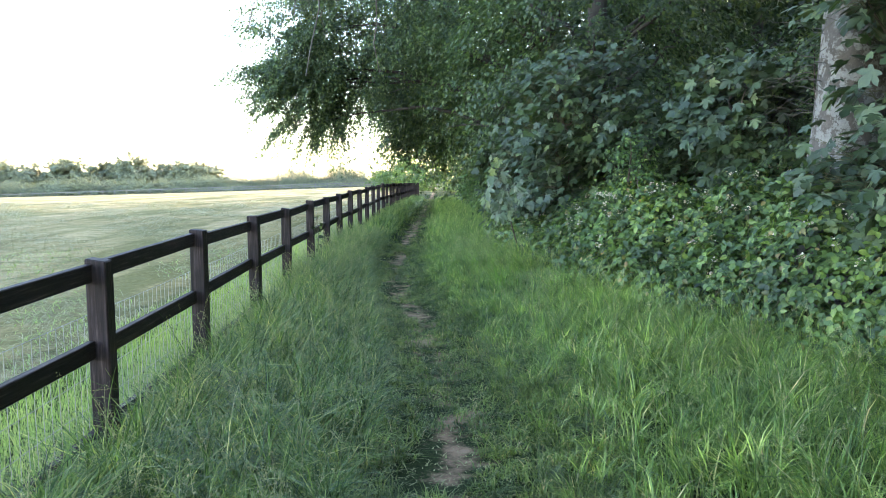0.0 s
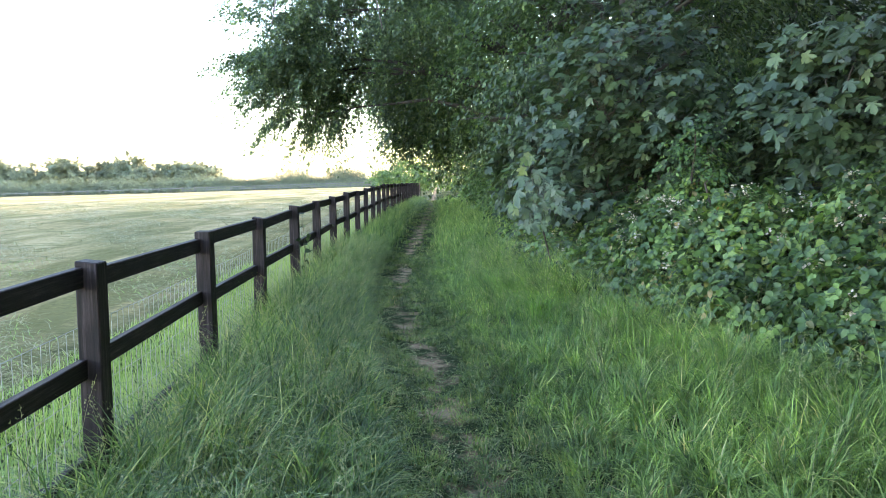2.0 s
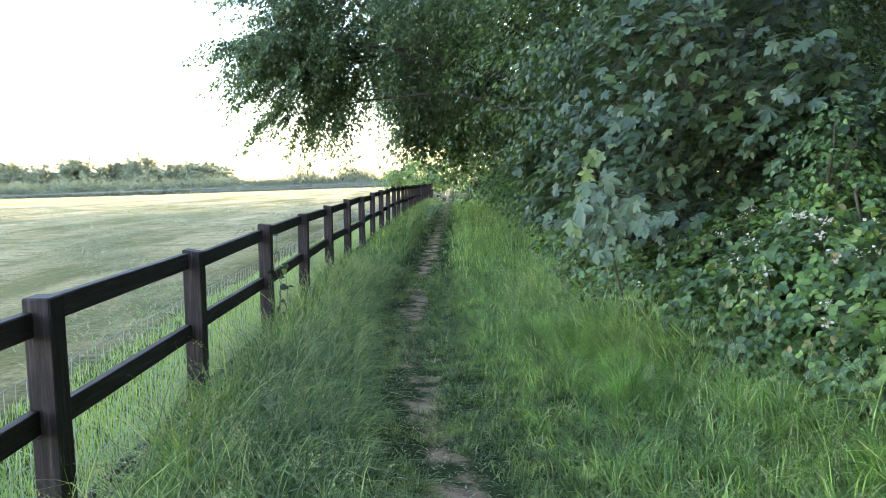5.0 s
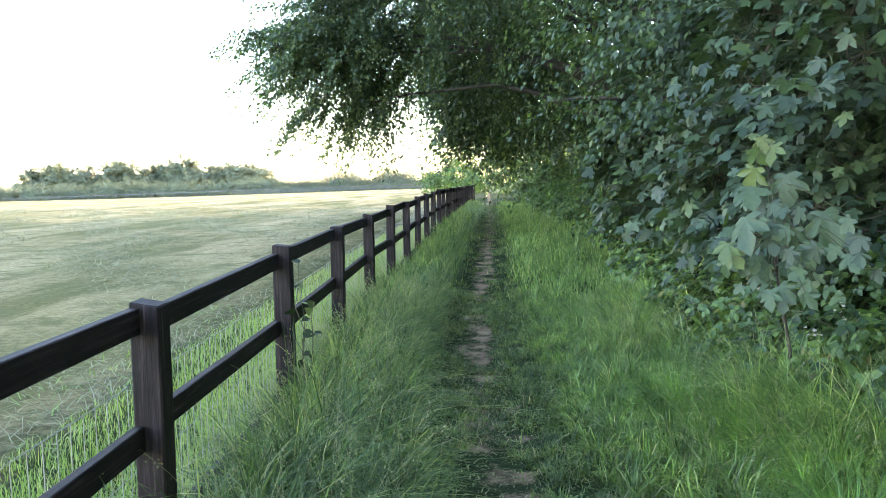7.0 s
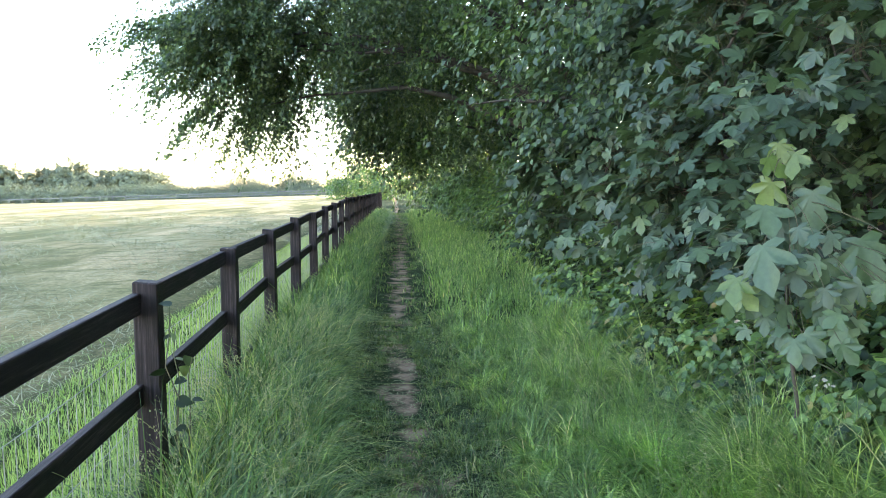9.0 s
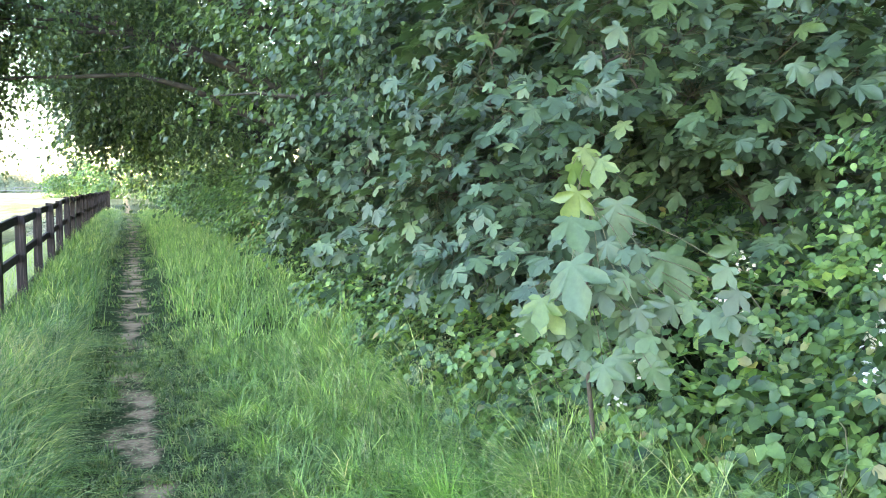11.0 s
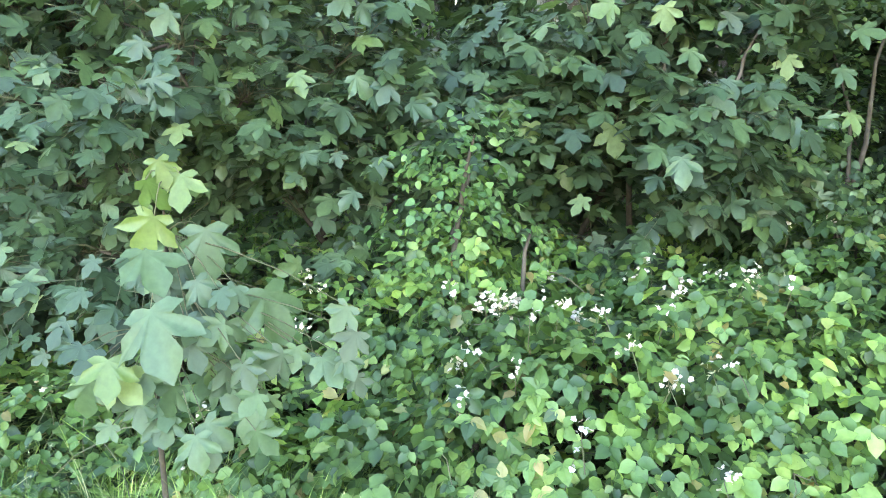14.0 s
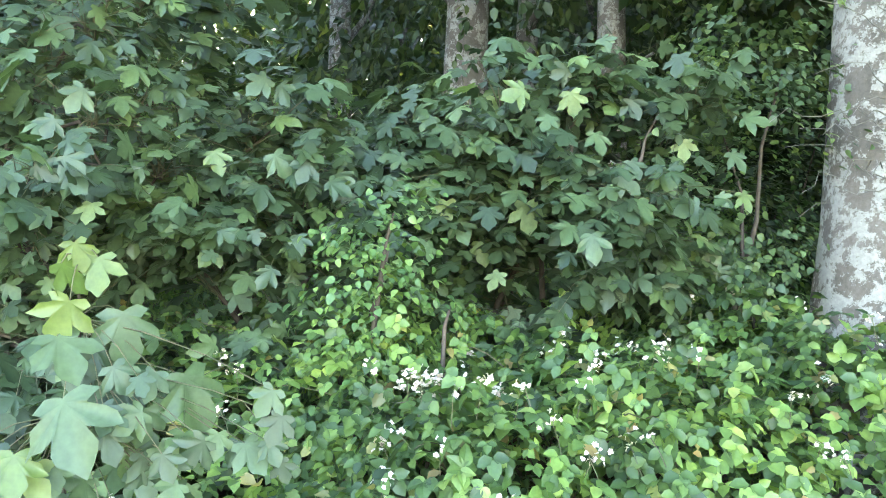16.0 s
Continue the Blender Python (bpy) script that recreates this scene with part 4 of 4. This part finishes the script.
for i in range(42):
    x, y = -128 + 2.9 * i, 190 - 0.03 * (2.9 * i)
    z = fz(x, y)
    ob = new("post", fp)
    ob.parent = far_fence
    ob.location = (x + 60, y - 190, z)
    for h in (0.55, 1.1):
        if h < 0.6 and i < 24:
            continue
        ob = new("rail", fr_me)
        ob.parent = far_fence
        ob.location = (x + 1.45 + 60, y - 190 - 0.08, z + h)


def far_bush(cx, cy, rx, ry, h, n, size, label, name, category):
    z = fz(cx, cy)
    root = empty(name, (cx, cy, z), label, category, "bushes beyond the field")
    off = np.array([cx, cy, z])
    p, d = crown_points(n, (cx, cy, z + h * 0.45), (rx, ry, h * 0.56), 0.35, 0.3, -0.9, floor=0.0)
    lp, lf, ls = spray_leaves(p, d, 56, size * 2.2, size * 0.62, DIAMOND, 0.5)
    v, f = scatter(DIAMOND, lp - off, lf, ls)
    # leaf colour here already holds the haze of distance
    tagged(mesh_ob("foliage", v, f, HAZY_LEAF, root), kind="stuff")
    v, f = tube(bow((0, 0, 0), p[0] - off, 0.1, 5), np.linspace(0.08, 0.02, 5), 5)
    mesh_ob("stem", v, f, BARK, root, True)
    return root


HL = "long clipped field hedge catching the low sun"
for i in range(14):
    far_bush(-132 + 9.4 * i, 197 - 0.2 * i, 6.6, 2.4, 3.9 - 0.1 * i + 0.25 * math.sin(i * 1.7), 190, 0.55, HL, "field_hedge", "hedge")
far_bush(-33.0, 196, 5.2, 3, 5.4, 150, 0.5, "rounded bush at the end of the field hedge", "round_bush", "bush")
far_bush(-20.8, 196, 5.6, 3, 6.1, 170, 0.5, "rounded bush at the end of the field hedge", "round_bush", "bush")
far_bush(-9.0, 205, 6.0, 3, 3.6, 110, 0.5, "bush beyond the field, paled by haze", "round_bush", "bush")
for i in range(20):
    tx = -192 + 5.2 * i + 2 * math.sin(i * 2.1)
    ty = 330 + 8 * math.sin(i * 1.3)
    h = 14.0 + 1.0 * math.sin(i * 1.1) - 0.55 * max(0, i - 13)
    z = fz(tx, ty)
    tree((tx, ty), h * 0.8, 0.4, (tx, ty, z + h * 0.52), (7.0, 5.0, h * 0.52), 150, 50, 1.9, 0.85, HAZY_LEAF, DIAMOND, "distant broadleaf tree in the tree line", BARK, 4, 0.1, None, -0.9, 0.3, "distant tree line")


# ---- grass ----
def spread(n, x0, x1, y0, y1):
    """x0 and x1 are functions of y."""
    y = rng.uniform(y0, y1, n)
    return x0(y) + (x1(y) - x0(y)) * rng.random(n), y


def tufted(x, y, r=0.05, every=9):
    k = rng.integers(0, max(1, len(x) // every), len(x))
    return x[k] + rng.normal(0, r, len(x)), y[k] + rng.normal(0, r, len(x))


def tussocks(n, x0, x1, y0, y1, per, radius):
    """Blades in tufts that lean away from each tuft's middle: x, y, direction, tuft height factor."""
    m = max(1, n // per)
    cx, cy = spread(m, x0, x1, y0, y1)
    k = np.repeat(np.arange(m), per)
    a = rng.uniform(0, 2 * math.pi, len(k))
    r = np.abs(rng.normal(0, radius, len(k)))
    lean_to = rng.uniform(0, 2 * math.pi, m)[k]
    big = rng.uniform(0.4, 1.5, m)[k]
    az = np.where(rng.random(len(k)) < 0.55, a, lean_to)
    return cx[k] + np.cos(a) * r, cy[k] + np.sin(a) * r, az, big


LG = "long seeding verge grass leaning in tufts"
left0, left1 = (lambda y: fence_x(y) + 0.02), (lambda y: path_x(y) - 0.5)
right0, right1 = (lambda y: path_x(y) + 0.5), (lambda y: edge_x(y) + 0.35)
x, y, az, big = tussocks(100000, left0, left1, 1.2, 15, 34, 0.05)
hgt = rng.uniform(0.16, 0.5, len(x)) * big * np.clip(1.15 - 0.6 * (x - fence_x(y)) / 1.2, 0.35, 1.1) * np.where(x - fence_x(y) < 0.16, 0.62, 1.0)
blades(x, y, hgt, rng.uniform(0.005, 0.013, len(x)), 1.0, GRASS, "verge_grass", LG, az=az)
x, y, az, big = tussocks(40000, left0, left1, 15, 48, 20, 0.11)
blades(x, y, rng.uniform(0.16, 0.42, len(x)) * big, 0.011, 0.8, GRASS, "verge_grass", LG, az=az)
RG = "bright green verge grass in loose tufts beside the brambles"
x, y, az, big = tussocks(105000, right0, right1, 2.2, 15, 34, 0.05)
hgt = rng.uniform(0.12, 0.42, len(x)) * big * np.clip(0.34 + 0.5 * (x - path_x(y) - 0.4), 0.32, 1.1)
blades(x, y, hgt, rng.uniform(0.005, 0.013, len(x)), 0.95, WOOD_GRASS, "verge_grass", RG, az=az)
x, y, az, big = tussocks(36000, right0, right1, 15, 48, 20, 0.11)
blades(x, y, rng.uniform(0.14, 0.38, len(x)) * big, 0.012, 0.7, WOOD_GRASS, "verge_grass", RG, az=az)
# taller arching blades and seed stalks
for (a0, a1, n, m) in ((left0, lambda y: path_x(y) - 0.8, 3000, GRASS), (lambda y: edge_x(y) - 0.5, lambda y: edge_x(y) + 0.3, 3000, WOOD_GRASS)):
    x, y, az, big = tussocks(n, a0, a1, 1.5, 15, 8, 0.06)
    blades(x, y, rng.uniform(0.4, 0.7, len(x)) * big, rng.uniform(0.005, 0.009, len(x)), 1.3, m, "arching_grass", "tall arching grass blades on the verge", seg=6, az=az)


def seed_heads(n, a0, a1, y0, y1):
    """Thin leaning stalks, each with a loose head of small seeds."""
    x, y = spread(n, a0, a1, y0, y1)
    base = np.stack([x, y, ground_z(x, y)], -1)
    h = rng.uniform(0.35, 0.72, n)
    az = rng.uniform(0, 2 * math.pi, n)
    lean = rng.uniform(0.1, 0.6, n)
    tip_dir = np.stack([np.cos(az) * lean, np.sin(az) * lean, np.ones(n)], -1)
    pieces = []
    for k in range(n):
        t = np.linspace(0, 1, 6)[:, None]
        line = base[k] + t * np.array([0, 0, h[k]]) + t ** 2 * h[k] * np.array([tip_dir[k][0], tip_dir[k][1], -0.4 * lean[k]])
        pieces.append(tube(line, np.linspace(0.0014, 0.0007, 6), 3))
        m = 16
        at = rng.uniform(0.72, 1.0, m)
        spot = np.stack([np.interp(at, t[:, 0], line[:, j]) for j in range(3)], -1) + rng.normal(0, 0.009, (m, 3))
        pieces.append(scatter(DIAMOND, spot, leaf_frames(rng.normal(0, 1, (m, 3)), tip_dir[k] + rng.normal(0, 0.3, (m, 3))), rng.uniform(0.007, 0.014, m)))
    v, f = merge(pieces)
    tagged(mesh_ob("seeding_grass", v, f, STRAW), "thin pale grass stalks with loose seed heads", "grass", kind="stuff")


seed_heads(800, left0, left1, 1.5, 14)
seed_heads(500, lambda y: right0(y) + 0.4, right1, 2.5, 13)
# brighter tussocks on the wood side
x0, y0 = np.array([1.72, 1.6, 1.9, 2.05, 2.4, 2.7, 1.85, 2.3]), np.array([10.65, 10.9, 10.2, 9.7, 8.7, 7.6, 9.2, 9.5])
k = rng.integers(0, len(x0), 4600)
a = rng.uniform(0, 2 * math.pi, len(k))
r = np.abs(rng.normal(0, 0.14, len(k)))
blades(x0[k] + np.cos(a) * r, y0[k] + np.sin(a) * r, rng.uniform(0.15, 0.46, len(k)), rng.uniform(0.006, 0.012, len(k)), 0.9, BRIGHT_GRASS, "bright_tussock", "bright yellow-green grass tussocks on the verge", az=a)
# tall tufts against the brambles
x0, y0 = np.array([2.35, 2.5, 2.7, 2.25, 2.85, 2.6, 2.45, 2.5, 2.2, 2.75, 2.7, 2.1, 2.2, 2.0, 2.3, 1.95]), np.array([10.05, 9.75, 10.1, 10.5, 9.9, 10.35, 10.25, 10.8, 10.95, 9.6, 10.6, 9.9, 10.2, 10.3, 9.7, 10.6])
k = rng.integers(0, len(x0), 3600)
a = rng.uniform(0, 2 * math.pi, len(k))
r = np.abs(rng.normal(0, 0.12, len(k)))
blades(x0[k] + np.cos(a) * r, y0[k] + np.sin(a) * r, rng.uniform(0.4, 0.85, len(k)), rng.uniform(0.005, 0.009, len(k)), 0.9, WOOD_GRASS, "arching_grass", "tall arching grass tufts in front of the brambles", seg=6, az=a)
# worn turf on the path, thin where feet pass
x, y, az, big = tussocks(120000, lambda y: path_x(y) - 0.8, lambda y: path_x(y) + 0.9, 1.2, 16, 30, 0.05)
bare = np.array([noise.noise(Vector((a * 1.6, b * 0.8, 3.1))) for a, b in zip(x[::30], y[::30])]).repeat(30)[:len(x)]
worn = np.exp(-((x - path_x(y)) / 0.22) ** 2)
keep = worn * 0.34 + bare * 0.9 < 0.52
x, y, az, big = x[keep], y[keep], az[keep], big[keep]
blades(x, y, rng.uniform(0.035, 0.11, len(x)) * big * (0.75 + 1.1 * np.abs(x - path_x(y))), rng.uniform(0.005, 0.011, len(x)), 1.1, TURF, "path_grass", "short trodden grass on the path", seg=2, az=az)
x, y, az, big = tussocks(24000, lambda y: path_x(y) - 0.8, lambda y: path_x(y) + 0.9, 16, 50, 24, 0.09)
keep = rng.random(len(x)) > np.exp(-((x - path_x(y)) / 0.2) ** 2) * 0.6
x, y, az, big = x[keep], y[keep], az[keep], big[keep]
blades(x, y, rng.uniform(0.05, 0.12, len(x)) * big, 0.014, 0.9, TURF, "path_grass", "short trodden grass on the path", seg=2, az=az)
# dry bits lying on the bare earth
x, y = spread(7000, lambda y: path_x(y) - 0.4, lambda y: path_x(y) + 0.4, 1.2, 16)
blades(x, y, rng.uniform(0.008, 0.02, len(x)), rng.uniform(0.004, 0.012, len(x)), 3.0, STRAW, "path_litter", "dry grass bits and leaf scraps on bare earth", "litter", seg=2, z0=ground_z(x, y) + 0.002)
# field: green strip under the fence, then cut hay
x, y = spread(40000, lambda y: fence_x(y) - 1.4, lambda y: fence_x(y) - 0.12, 2, 30)
blades(x, y, rng.uniform(0.1, 0.36, len(x)) * np.clip(1.3 - 0.7 * (fence_x(y) - x), 0.4, 1), 0.006, 0.6, MEADOW, "field_edge_grass", "lighter green grass along the field side of the fence", seg=2)
y = 5 + 45 * rng.random(130000) ** 1.7
x = fence_x(y) - 1.2 - (y * 0.75 + 3) * rng.random(len(y))
row = np.sin((x * math.cos(0.5) + y * math.sin(0.5)) * 1.9 + np.sin(y * 0.7))
keep = rng.random(len(x)) < 0.3 + 0.45 * row
x, y = x[keep], y[keep]
green = (rng.random(len(x)) < 0.3) & (y < 15)
far = 1 + y / 22
blades(x[~green], y[~green], (rng.uniform(0.03, 0.09, len(x)) * far)[~green], (0.006 * far)[~green], 4.0, HAY, "cut_hay", "cut hay lying in loose rows on the field", "hay", seg=2)
blades(x[green], y[green], (rng.uniform(0.05, 0.1, len(x)) * far)[green], (0.006 * far)[green], 2.0, MEADOW, "hay_stubble", "green stubble between rows of cut hay", "grass", seg=2)

# dock growing up against a fence post
dock_at = np.array([float(fence_x(10.6)) + 0.13, 10.6, float(ground_z(-0.7, 10.6))])
dock = empty("dock_plant", dock_at, "dull green dock plant growing up against a fence post", "weed")
for q in range(3):
    line = bow((0, 0, 0), (rng.normal(0, 0.05), rng.normal(0, 0.05), 0.75 + 0.12 * q), 0.02, 8, 0.012)
    v, f = tube(line, np.linspace(0.005, 0.002, 8), 5)
    stem = mesh_ob("stem", v, f, CANE, dock, True)
    for k in range(8):
        fr = leaf_frames(rng.normal(0, 0.5, (1, 3)) + np.array([[0.3, -0.6, 0.6]]), rng.normal(0, 0.7, (1, 3)) + np.array([[0, 0, -0.3]]))
        v, f = scatter(BROAD, line[min(7, k)][None] + rng.normal(0, 0.01, (1, 3)), fr, [rng.uniform(0.04, 0.075)])
        mesh_ob("leaf", v, f, PALE if k == 6 else WOODLAND, stem)
